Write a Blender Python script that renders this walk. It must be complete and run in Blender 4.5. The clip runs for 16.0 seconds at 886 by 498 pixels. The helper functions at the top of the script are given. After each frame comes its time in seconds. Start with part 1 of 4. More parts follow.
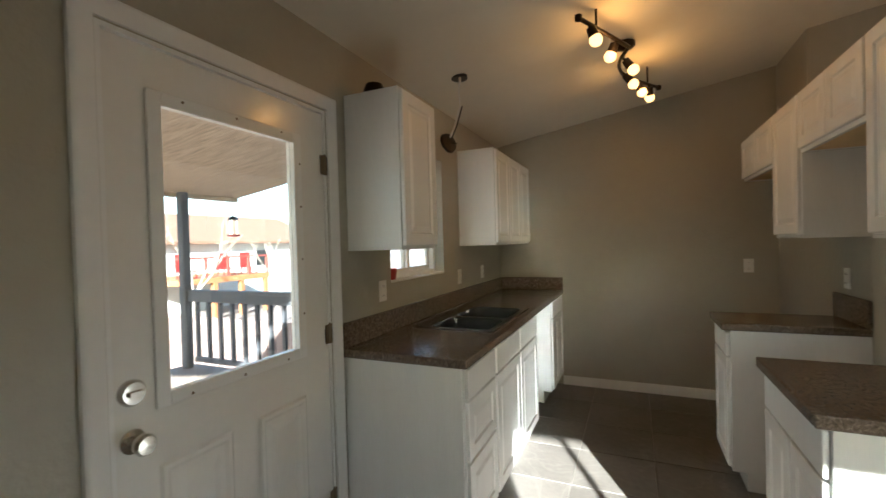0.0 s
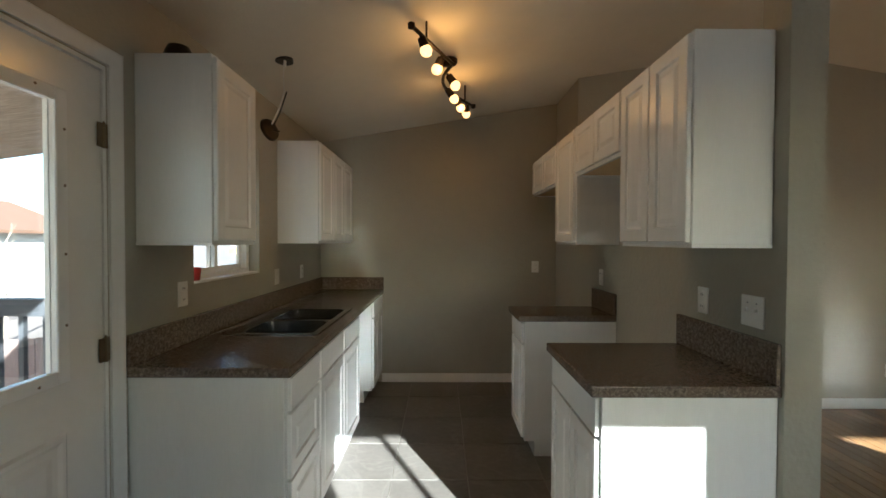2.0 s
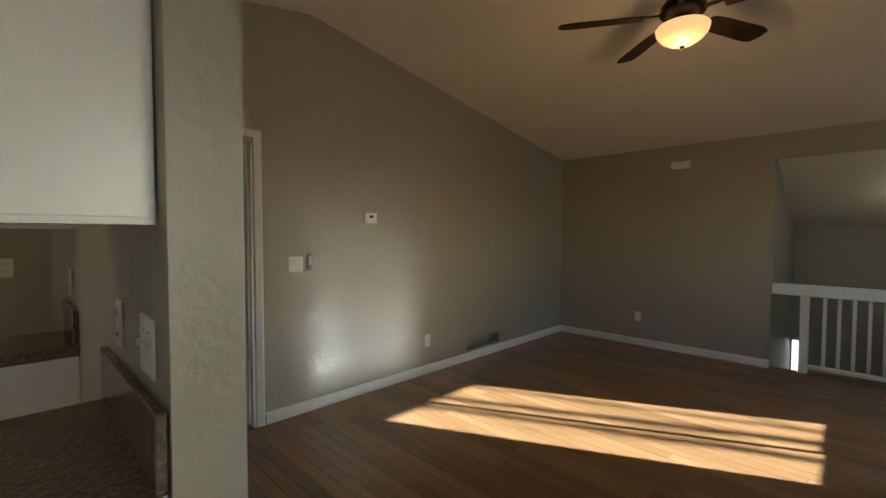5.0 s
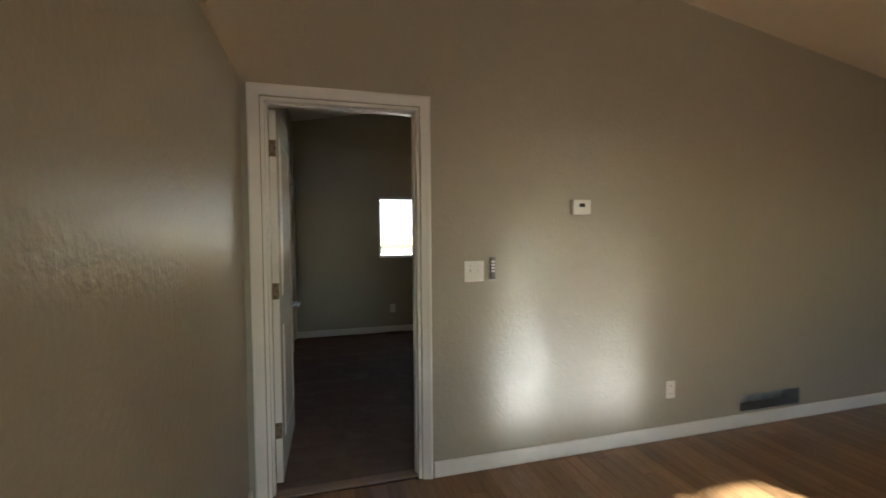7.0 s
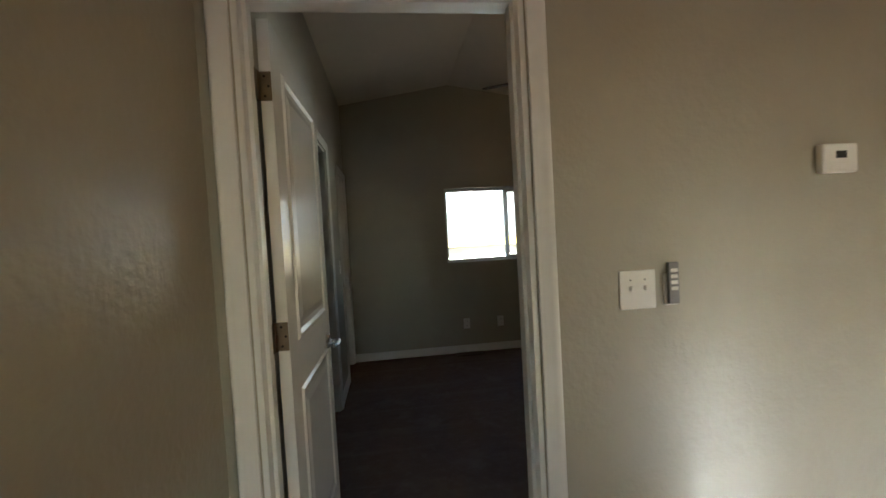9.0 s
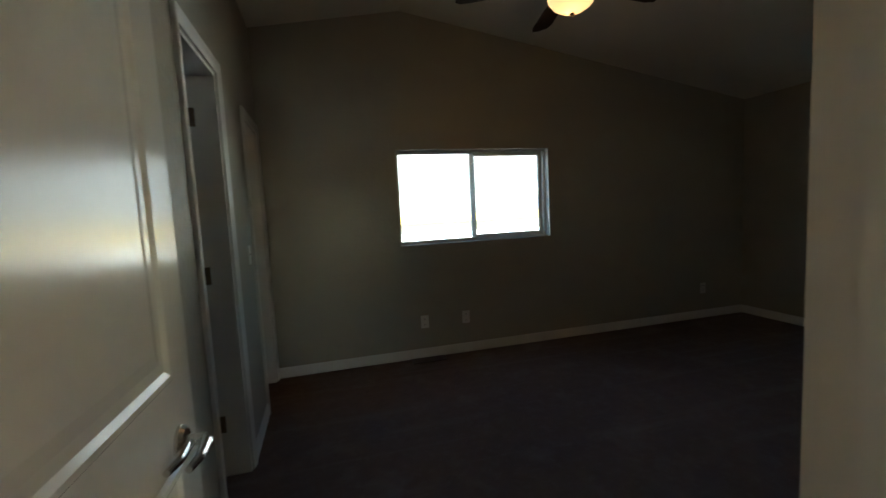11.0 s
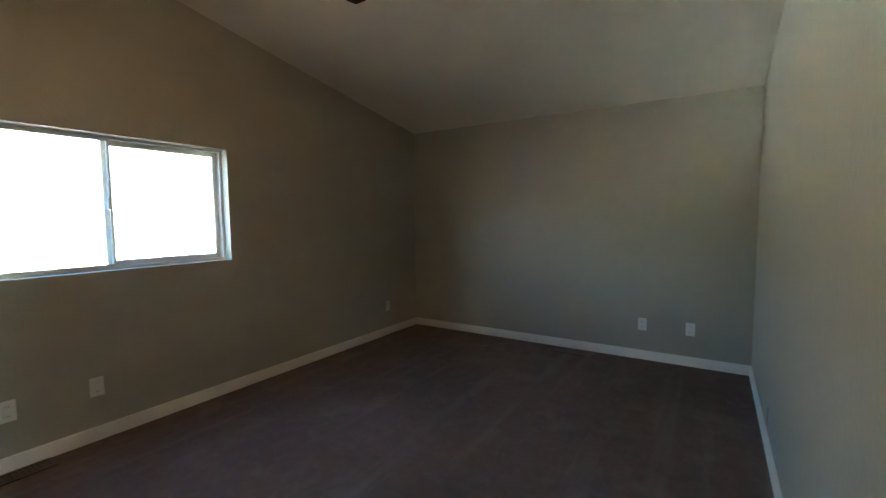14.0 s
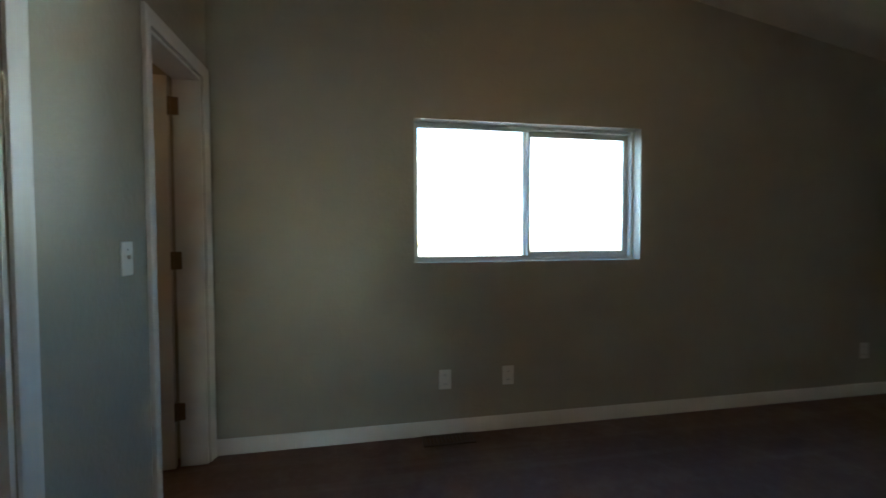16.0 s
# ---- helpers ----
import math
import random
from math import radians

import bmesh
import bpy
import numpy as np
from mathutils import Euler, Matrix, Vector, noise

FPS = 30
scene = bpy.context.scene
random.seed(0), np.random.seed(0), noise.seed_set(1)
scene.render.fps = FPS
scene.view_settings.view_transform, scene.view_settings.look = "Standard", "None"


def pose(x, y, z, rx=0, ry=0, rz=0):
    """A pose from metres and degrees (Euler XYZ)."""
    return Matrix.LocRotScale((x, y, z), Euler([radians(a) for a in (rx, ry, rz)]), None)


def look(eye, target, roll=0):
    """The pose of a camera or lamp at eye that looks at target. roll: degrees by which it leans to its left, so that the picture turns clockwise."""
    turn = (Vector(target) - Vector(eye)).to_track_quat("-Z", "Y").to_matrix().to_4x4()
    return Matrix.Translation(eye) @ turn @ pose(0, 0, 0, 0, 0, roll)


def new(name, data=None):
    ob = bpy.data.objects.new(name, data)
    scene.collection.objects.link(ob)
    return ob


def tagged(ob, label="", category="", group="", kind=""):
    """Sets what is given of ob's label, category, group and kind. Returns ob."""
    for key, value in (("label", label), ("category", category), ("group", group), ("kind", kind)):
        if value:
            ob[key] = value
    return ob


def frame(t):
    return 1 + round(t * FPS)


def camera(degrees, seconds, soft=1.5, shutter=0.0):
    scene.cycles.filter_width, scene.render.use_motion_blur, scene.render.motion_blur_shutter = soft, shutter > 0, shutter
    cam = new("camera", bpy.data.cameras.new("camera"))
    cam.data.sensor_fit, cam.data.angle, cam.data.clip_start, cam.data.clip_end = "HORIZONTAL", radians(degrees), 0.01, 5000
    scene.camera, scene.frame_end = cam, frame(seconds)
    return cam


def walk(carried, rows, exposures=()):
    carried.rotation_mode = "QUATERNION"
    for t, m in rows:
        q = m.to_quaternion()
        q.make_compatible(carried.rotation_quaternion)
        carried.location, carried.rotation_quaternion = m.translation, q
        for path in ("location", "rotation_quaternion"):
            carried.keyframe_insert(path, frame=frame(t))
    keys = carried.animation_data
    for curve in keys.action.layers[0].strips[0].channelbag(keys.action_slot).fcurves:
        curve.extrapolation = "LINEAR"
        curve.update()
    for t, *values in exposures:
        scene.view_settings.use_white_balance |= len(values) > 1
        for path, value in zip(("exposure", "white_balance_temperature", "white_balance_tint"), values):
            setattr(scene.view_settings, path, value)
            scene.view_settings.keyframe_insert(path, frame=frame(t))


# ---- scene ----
cam = camera(92.0, 16.0, shutter=0.3)
PATH = [
    (0, (1.284, 0.52, 1.43), (0.468, 2.345, 1.403), -1.6),
    (0.5, (1.227, 0.535, 1.429), (0.693, 2.462, 1.388), -1.3),
    (1, (1.232, 0.536, 1.425), (0.953, 2.516, 1.383), -0.3),
    (1.5, (1.207, 0.544, 1.428), (1.127, 2.542, 1.386), 0.2),
    (2, (1.212, 0.545, 1.426), (1.221, 2.545, 1.389), 0.2),
    (2.5, (1.243, 0.56, 1.429), (1.512, 2.541, 1.363), -0.5),
    (3, (1.36, 0.59, 1.404), (2.028, 2.473, 1.319), -1.0),
    (3.5, (1.591, 0.638, 1.412), (2.625, 2.35, 1.383), 0.2),
    (4, (1.774, 0.729, 1.404), (3.1, 2.222, 1.304), 0.5),
    (4.2, (1.861, 0.82, 1.396), (3.303, 2.203, 1.315), 0.3),
    (6.3, (2.659, 1.582, 1.388), (3.746, 3.26, 1.341), -1.0),
    (6.5, (2.737, 1.675, 1.369), (3.682, 3.437, 1.328), -0.8),
    (7, (2.88, 1.902, 1.377), (3.416, 3.828, 1.296), -0.4),
    (7.5, (2.955, 2.134, 1.356), (3.29, 4.104, 1.269), -0.5),
    (8, (2.971, 2.379, 1.364), (3.257, 4.357, 1.301), -2.3),
    (8.2, (2.972, 2.501, 1.357), (3.248, 4.481, 1.296), -2.4),
    (10.3, (2.962, 3.692, 1.347), (3.165, 5.675, 1.184), -4.1),
    (10.5, (2.968, 3.795, 1.355), (3.196, 5.769, 1.128), -3.0),
    (11, (2.968, 4.038, 1.334), (3.496, 5.958, 1.147), -2.9),
    (11.5, (3.043, 4.199, 1.333), (3.804, 6.039, 1.15), -2.7),
    (12, (3.147, 4.345, 1.384), (4.161, 6.062, 1.232), -1.7),
    (12.5, (3.155, 4.442, 1.317), (4.544, 5.873, 1.158), -1.4),
    (13, (3.178, 4.502, 1.329), (4.812, 5.647, 1.196), -1.3),
    (13.5, (3.166, 4.563, 1.334), (4.879, 5.585, 1.184), -0.5),
    (14, (3.171, 4.601, 1.337), (4.853, 5.671, 1.188), -0.5),
    (14.5, (3.167, 4.735, 1.322), (4.679, 6.034, 1.16), -0.5),
    (15, (3.218, 4.923, 1.312), (4.439, 6.501, 1.168), -1.5),
    (15.5, (3.24, 5.089, 1.285), (4.042, 6.916, 1.15), -0.9),
    (16, (3.294, 5.268, 1.188), (3.673, 7.231, 1.121), -0.2),
]
EXPO = [(0, 3.46, 5650, 0), (1.0, 3.22, 5400, -1), (3.0, 3.13, 5400, -2), (4.2, 3.0, 5600, -1), (6.3, 3.52, 5650, 0), (8.2, 3.6, 5800, 2), (10.3, 3.48, 5350, -5), (11.0, 3.6, 5500, -4),
        (12.0, 3.8, 5600, -3), (12.6, 4.0, 5600, -2), (13.2, 4.75, 5600, -2), (14.0, 5.5, 5400, -3), (14.5, 5.7, 5350, -3), (15.0, 5.45, 5250, -4), (15.5, 4.95, 5100, -5), (16.0, 4.75, 4950, -6)]
walk(cam, [(t, look(eye, target, roll)) for t, eye, target, roll in PATH], EXPO)

# ---- world and sun ----
scene.cycles.caustics_reflective = True
scene.cycles.blur_glossy = 0.0
SUN_TRAVEL = Vector((-0.505, 1.0, -0.475)).normalized()
world = bpy.data.worlds.new("sky")
scene.world = world
world.use_nodes = True
wn = world.node_tree.nodes
sky = wn.new("ShaderNodeTexSky")
sky.sky_type = "NISHITA"
sky.sun_disc = False
sky.sun_elevation = math.asin(-SUN_TRAVEL.z)
sky.sun_rotation = math.atan2(-SUN_TRAVEL.x, -SUN_TRAVEL.y)
world.node_tree.links.new(sky.outputs[0], wn["Background"].inputs[0])
wn["Background"].inputs[1].default_value = 0.06
sun_data = bpy.data.lights.new("sun", "SUN")
sun_data.energy = 5.0
sun_data.angle = radians(0.53)
sun_data.color = (1.0, 0.95, 0.87)
sun = new("sun", sun_data)
sun.matrix_world = look((6, -12, 9), Vector((6, -12, 9)) + SUN_TRAVEL)


# ---- materials ----
def material(name, color, rough=0.6, metal=0.0, var=0.06, scale=8.0, bump=0.0, bump_scale=200.0, spec=0.5, per_object=0.0, grain=None, coat=0.0):
    """Paint or plain stuff with colour variation at two scales and a fine relief."""
    m = bpy.data.materials.new(name)
    m.use_nodes = True
    nt = m.node_tree
    b = nt.nodes["Principled BSDF"]
    b.inputs["Roughness"].default_value = rough
    b.inputs["Metallic"].default_value = metal
    b.inputs["Specular IOR Level"].default_value = spec
    b.inputs["Coat Weight"].default_value = coat
    tc = nt.nodes.new("ShaderNodeTexCoord")
    mp = nt.nodes.new("ShaderNodeMapping")
    mp.inputs["Scale"].default_value = grain or (1, 1, 1)
    nt.links.new(tc.outputs["Object"], mp.inputs[0])
    n1 = nt.nodes.new("ShaderNodeTexNoise")
    n1.inputs["Scale"].default_value = scale
    n1.inputs["Detail"].default_value = 6
    n2 = nt.nodes.new("ShaderNodeTexNoise")
    n2.inputs["Scale"].default_value = scale * 9
    n2.inputs["Detail"].default_value = 3
    for n in (n1, n2):
        nt.links.new(mp.outputs[0], n.inputs["Vector"])
    add = nt.nodes.new("ShaderNodeMath")
    add.operation = "ADD"
    nt.links.new(n1.outputs[0], add.inputs[0])
    nt.links.new(n2.outputs[0], add.inputs[1])
    val = nt.nodes.new("ShaderNodeMapRange")
    val.inputs["From Min"].default_value, val.inputs["From Max"].default_value = 0.6, 1.4
    val.inputs["To Min"].default_value, val.inputs["To Max"].default_value = 1 - var, 1 + var
    nt.links.new(add.outputs[0], val.inputs[0])
    hsv = nt.nodes.new("ShaderNodeHueSaturation")
    hsv.inputs["Color"].default_value = (*color, 1)
    if per_object:
        info = nt.nodes.new("ShaderNodeObjectInfo")
        pr = nt.nodes.new("ShaderNodeMapRange")
        pr.inputs["To Min"].default_value, pr.inputs["To Max"].default_value = 1 - per_object, 1 + per_object
        nt.links.new(info.outputs["Random"], pr.inputs[0])
        mul = nt.nodes.new("ShaderNodeMath")
        mul.operation = "MULTIPLY"
        nt.links.new(val.outputs[0], mul.inputs[0])
        nt.links.new(pr.outputs[0], mul.inputs[1])
        nt.links.new(mul.outputs[0], hsv.inputs["Value"])
    else:
        nt.links.new(val.outputs[0], hsv.inputs["Value"])
    nt.links.new(hsv.outputs[0], b.inputs["Base Color"])
    if bump:
        n3 = nt.nodes.new("ShaderNodeTexNoise")
        n3.inputs["Scale"].default_value = bump_scale
        n3.inputs["Detail"].default_value = 3
        nt.links.new(mp.outputs[0], n3.inputs["Vector"])
        bp = nt.nodes.new("ShaderNodeBump")
        bp.inputs["Strength"].default_value = bump
        bp.inputs["Distance"].default_value = 0.004
        nt.links.new(n3.outputs[0], bp.inputs["Height"])
        nt.links.new(bp.outputs[0], b.inputs["Normal"])
    return m


def speckle(name, dark, mid, light, rough):
    """Laminate counter with granite flecks."""
    m = material(name, mid, rough, bump=0.05, bump_scale=150)
    nt = m.node_tree
    b = nt.nodes["Principled BSDF"]
    tc = nt.nodes.new("ShaderNodeTexCoord")
    n = nt.nodes.new("ShaderNodeTexNoise")
    n.inputs["Scale"].default_value, n.inputs["Detail"].default_value, n.inputs["Roughness"].default_value = 80, 8, 0.75
    n.inputs["Distortion"].default_value = 0.6
    nt.links.new(tc.outputs["Object"], n.inputs["Vector"])
    r = nt.nodes.new("ShaderNodeValToRGB")
    e = r.color_ramp.elements
    e[0].position, e[0].color = 0.34, (*dark, 1)
    e[1].position, e[1].color = 0.72, (*light, 1)
    k = e.new(0.5)
    k.color = (*mid, 1)
    nt.links.new(n.outputs[0], r.inputs[0])
    nt.links.new(r.outputs[0], b.inputs["Base Color"])
    return m


def glowing(name, color, strength):
    m = bpy.data.materials.new(name)
    m.use_nodes = True
    b = m.node_tree.nodes["Principled BSDF"]
    b.inputs["Base Color"].default_value = (*color, 1)
    b.inputs["Emission Color"].default_value = (*color, 1)
    b.inputs["Emission Strength"].default_value = strength
    b.inputs["Roughness"].default_value = 0.3
    return m


def glazing(name):
    m = bpy.data.materials.new(name)
    m.use_nodes = True
    b = m.node_tree.nodes["Principled BSDF"]
    b.inputs["Base Color"].default_value = (0.97, 0.99, 0.98, 1)
    b.inputs["Transmission Weight"].default_value = 1.0
    b.inputs["Roughness"].default_value = 0.0
    b.inputs["IOR"].default_value = 1.45
    return m


def wood_floor(name):
    """Oak strips: long grain along y, tone by strip."""
    m = material(name, (0.235, 0.128, 0.056), 0.42, var=0.3, scale=5, bump=0.03, bump_scale=60, per_object=0.22, grain=(9, 0.7, 1), coat=0.9, spec=0.2)
    m.node_tree.nodes["Principled BSDF"].inputs["Coat Roughness"].default_value = 0.075
    m.node_tree.nodes["Principled BSDF"].inputs["Coat IOR"].default_value = 1.5
    return m


def tile_stone(name):
    """Grey-brown porcelain with pale veins."""
    m = material(name, (0.125, 0.11, 0.097), 0.34, var=0.22, scale=3, bump=0.06, bump_scale=40, per_object=0.12)
    nt = m.node_tree
    b = nt.nodes["Principled BSDF"]
    base = b.inputs["Base Color"].links[0].from_socket
    geo = nt.nodes.new("ShaderNodeNewGeometry")
    n = nt.nodes.new("ShaderNodeTexNoise")
    n.inputs["Scale"].default_value, n.inputs["Detail"].default_value, n.inputs["Distortion"].default_value = 1.7, 4, 0.8
    nt.links.new(geo.outputs["Position"], n.inputs["Vector"])
    r = nt.nodes.new("ShaderNodeValToRGB")
    e = r.color_ramp.elements
    e[0].position, e[0].color = 0.485, (0, 0, 0, 1)
    e[1].position, e[1].color = 0.515, (0, 0, 0, 1)
    k = e.new(0.5)
    k.color = (1, 1, 1, 1)
    nt.links.new(n.outputs[0], r.inputs[0])
    f = nt.nodes.new("ShaderNodeMath")
    f.operation = "MULTIPLY"
    f.inputs[1].default_value = 0.16
    nt.links.new(r.outputs[0], f.inputs[0])
    mix = nt.nodes.new("ShaderNodeMix")
    mix.data_type = "RGBA"
    nt.links.new(f.outputs[0], mix.inputs["Factor"])
    nt.links.new(base, mix.inputs["A"])
    mix.inputs["B"].default_value = (0.3, 0.28, 0.25, 1)
    nt.links.new(mix.outputs["Result"], b.inputs["Base Color"])
    return m


def carpet(name):
    """Cut pile: worn patches and pale vacuum strokes running along x."""
    m = material(name, (0.165, 0.12, 0.1), 0.97, var=0.16, scale=1.1, bump=1.0, bump_scale=240, spec=0.08)
    nt = m.node_tree
    b = nt.nodes["Principled BSDF"]
    base = b.inputs["Base Color"].links[0].from_socket
    geo = nt.nodes.new("ShaderNodeNewGeometry")
    prev = base
    for scl, size, lo, hi, amount in (((0.35, 5.5, 1), 1.0, 0.52, 0.66, 0.5), ((1, 1, 1), 3.2, 0.53, 0.68, 0.55), ((1, 1, 1), 22.0, 0.5, 0.75, 0.45)):
        mp = nt.nodes.new("ShaderNodeMapping")
        mp.inputs["Scale"].default_value = scl
        nt.links.new(geo.outputs["Position"], mp.inputs[0])
        n = nt.nodes.new("ShaderNodeTexNoise")
        n.inputs["Scale"].default_value, n.inputs["Detail"].default_value, n.inputs["Roughness"].default_value = size, 6, 0.65
        nt.links.new(mp.outputs[0], n.inputs["Vector"])
        r = nt.nodes.new("ShaderNodeMapRange")
        r.inputs["From Min"].default_value, r.inputs["From Max"].default_value = lo, hi
        r.inputs["To Max"].default_value = amount
        nt.links.new(n.outputs[0], r.inputs[0])
        mix = nt.nodes.new("ShaderNodeMix")
        mix.data_type = "RGBA"
        nt.links.new(r.outputs[0], mix.inputs["Factor"])
        nt.links.new(prev, mix.inputs["A"])
        mix.inputs["B"].default_value = (0.23, 0.185, 0.165, 1)
        prev = mix.outputs["Result"]
    nt.links.new(prev, b.inputs["Base Color"])
    return m


WALL = material("greige_wall_paint", (0.364, 0.336, 0.268), 0.38, var=0.035, scale=1.3, bump=0.65, bump_scale=42, spec=0.5)
CEIL = material("ceiling_paint", (0.75, 0.70, 0.59), 0.8, var=0.03, scale=1.2, bump=0.3, bump_scale=90)
TRIM = material("white_trim_paint", (0.74, 0.73, 0.70), 0.38, var=0.03, scale=3, bump=0.04, bump_scale=60)
CAB = material("white_cabinet_paint", (0.80, 0.79, 0.76), 0.27, var=0.03, scale=3, bump=0.06, bump_scale=70, grain=(6, 6, 0.8))
CABIN = material("cabinet_inside_board", (0.55, 0.36, 0.17), 0.6, var=0.15, scale=6)
DOORP = material("white_door_paint", (0.76, 0.74, 0.69), 0.2, var=0.025, scale=3, bump=0.05, bump_scale=50, spec=0.8)
COUNTER = speckle("speckled_brown_laminate", (0.056, 0.043, 0.034), (0.132, 0.099, 0.074), (0.29, 0.245, 0.2), 0.24)
STEEL = material("brushed_steel", (0.22, 0.217, 0.21), 0.26, 1.0, var=0.08, scale=4, grain=(1, 14, 1))
CHROME = material("satin_nickel", (0.62, 0.6, 0.57), 0.2, 1.0, var=0.05)
BRASS = material("aged_hinge_metal", (0.2, 0.15, 0.10), 0.38, 1.0, var=0.15, scale=30)
BRONZE = material("oil_rubbed_bronze", (0.025, 0.018, 0.014), 0.4, 0.7, var=0.2, scale=20)
REGISTER = material("brown_register_enamel", (0.085, 0.062, 0.052), 0.5, var=0.1, scale=20)
BLADE = material("dark_walnut_blade", (0.03, 0.017, 0.011), 0.6, var=0.3, scale=8, grain=(1, 8, 1), spec=0.2)
PLASTIC = material("white_plastic", (0.78, 0.77, 0.73), 0.4, var=0.03)
GREYPL = material("grey_plastic", (0.2, 0.2, 0.2), 0.45)
BLACKPL = material("black_plastic", (0.015, 0.015, 0.015), 0.4)
RED = material("red_plastic", (0.3, 0.015, 0.012), 0.4)
VINYL = material("white_vinyl_frame", (0.8, 0.8, 0.79), 0.35, var=0.02)
ALU = material("pale_vinyl_frame", (0.72, 0.72, 0.68), 0.4, 0.0, var=0.08)
GLASS = glazing("clear_glass")
TILE = tile_stone("slate_look_tile")
GROUT = material("pale_grout", (0.26, 0.24, 0.21), 0.9, var=0.15, scale=20)
OAK = wood_floor("oak_strip_floor")
SUBFLOOR = material("dark_floor_seam", (0.06, 0.03, 0.014), 0.8)
CARPET = carpet("brown_carpet")
GALV = material("galvanised_duct", (0.4, 0.42, 0.44), 0.45, 0.8, var=0.25, scale=14)
DECKPAINT = material("grey_deck_paint", (0.045, 0.046, 0.052), 0.6, var=0.12, scale=6, bump=0.2, bump_scale=60)
DECKWOOD = material("weathered_deck_boards", (0.24, 0.18, 0.14), 0.85, var=0.2, scale=5, bump=0.3, bump_scale=60, grain=(1, 8, 1))
SOFFIT = material("rough_cedar_soffit", (0.36, 0.28, 0.20), 0.85, var=0.6, scale=4, bump=0.6, bump_scale=30, grain=(1.2, 14, 1))
FENCE = material("pinkish_fence_boards", (0.15, 0.105, 0.092), 0.9, var=0.2, scale=4, grain=(6, 6, 0.6))
SIDING_W = material("cream_siding", (0.44, 0.43, 0.4), 0.7, var=0.06, scale=2)
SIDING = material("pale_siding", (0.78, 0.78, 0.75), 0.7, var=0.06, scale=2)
ROOF = material("tan_shingles", (0.13, 0.07, 0.042), 0.9, var=0.3, scale=8, bump=0.4, bump_scale=30)
GREYROOF = material("grey_shingles", (0.19, 0.186, 0.18), 0.9, var=0.5, scale=9, bump=0.5, bump_scale=25)
REDWOOD = material("red_stained_wood", (0.16, 0.03, 0.02), 0.75, var=0.2, scale=4)
CEDAR = material("orange_stained_cedar", (0.22, 0.085, 0.03), 0.75, var=0.2, scale=4)
YELLOW = material("yellow_fascia", (0.5, 0.33, 0.05), 0.7, var=0.08)
SNOW = material("dry_winter_ground", (0.17, 0.135, 0.115), 0.95, var=0.3, scale=0.5, bump=0.4, bump_scale=6)
BARK = material("pale_bark", (0.22, 0.175, 0.135), 0.9, var=0.3, scale=12, bump=0.5, bump_scale=40)
BLUE = material("blue_tarp", (0.03, 0.12, 0.5), 0.5)
BULB = glowing("warm_bulb_glass", (1.0, 0.46, 0.14), 0.42)
VANITY = glowing("warm_vanity_globe", (1.0, 0.42, 0.07), 0.8)
BOWL = glowing("lit_amber_bowl", (1.0, 0.52, 0.2), 0.12)


# ---- mesh helpers ----
def add_box(bm, x0, x1, y0, y1, z0, z1):
    vs = [bm.verts.new((x, y, z)) for x in (x0, x1) for y in (y0, y1) for z in (z0, z1)]
    for f in ((0, 1, 3, 2), (4, 6, 7, 5), (0, 4, 5, 1), (2, 3, 7, 6), (0, 2, 6, 4), (1, 5, 7, 3)):
        bm.faces.new([vs[i] for i in f])
    return vs


def bevelled(bm, w, seg=2):
    bmesh.ops.bevel(bm, geom=bm.edges[:], offset=w, segments=seg, affect="EDGES", profile=0.5)


def box(x0, x1, y0, y1, z0, z1, bev=0.0, seg=1):
    bm = bmesh.new()
    add_box(bm, min(x0, x1), max(x0, x1), min(y0, y1), max(y0, y1), min(z0, z1), max(z0, z1))
    if bev:
        bevelled(bm, bev, seg)
    return bm


def boxes(*rows):
    bm = bmesh.new()
    for r in rows:
        add_box(bm, *r)
    return bm


def prism(points, axis, a0, a1):
    """A polygon in the plane across axis, pushed from a0 to a1."""
    bm = bmesh.new()
    def at(p, a):
        return (p[0], a, p[1]) if axis == "y" else (a, p[0], p[1]) if axis == "x" else (p[0], p[1], a)
    lo = [bm.verts.new(at(p, a0)) for p in points]
    hi = [bm.verts.new(at(p, a1)) for p in points]
    bm.faces.new(lo)
    bm.faces.new(hi[::-1])
    n = len(points)
    for i in range(n):
        bm.faces.new((lo[i], hi[i], hi[(i + 1) % n], lo[(i + 1) % n]))
    return bm


def merge(*parts_):
    out = bmesh.new()
    for p in parts_:
        me = bpy.data.meshes.new("tmp")
        p.to_mesh(me)
        p.free()
        out.from_mesh(me)
        bpy.data.meshes.remove(me)
    return out


def lathe(profile, segs=24, m=None):
    """A turned shape from (radius, height) pairs, about z."""
    bm = bmesh.new()
    rings = [[bm.verts.new((r * math.cos(2 * math.pi * i / segs), r * math.sin(2 * math.pi * i / segs), z)) for i in range(segs)] for r, z in profile]
    for a, b in zip(rings, rings[1:]):
        for i in range(segs):
            bm.faces.new((a[i], a[(i + 1) % segs], b[(i + 1) % segs], b[i]))
    bm.faces.new(rings[0][::-1])
    bm.faces.new(rings[-1])
    if m is not None:
        bm.transform(m)
    return bm


def rod(p, q, r0, r1=None, segs=10):
    p, q = Vector(p), Vector(q)
    d = q - p
    m = Matrix.Translation(p) @ d.to_track_quat("Z", "Y").to_matrix().to_4x4()
    return lathe([(r0, 0), (r0 if r1 is None else r1, d.length)], segs, m)


def tube(pts, r, segs=8):
    return merge(*[rod(a, b, r, r, segs) for a, b in zip(pts, pts[1:])])


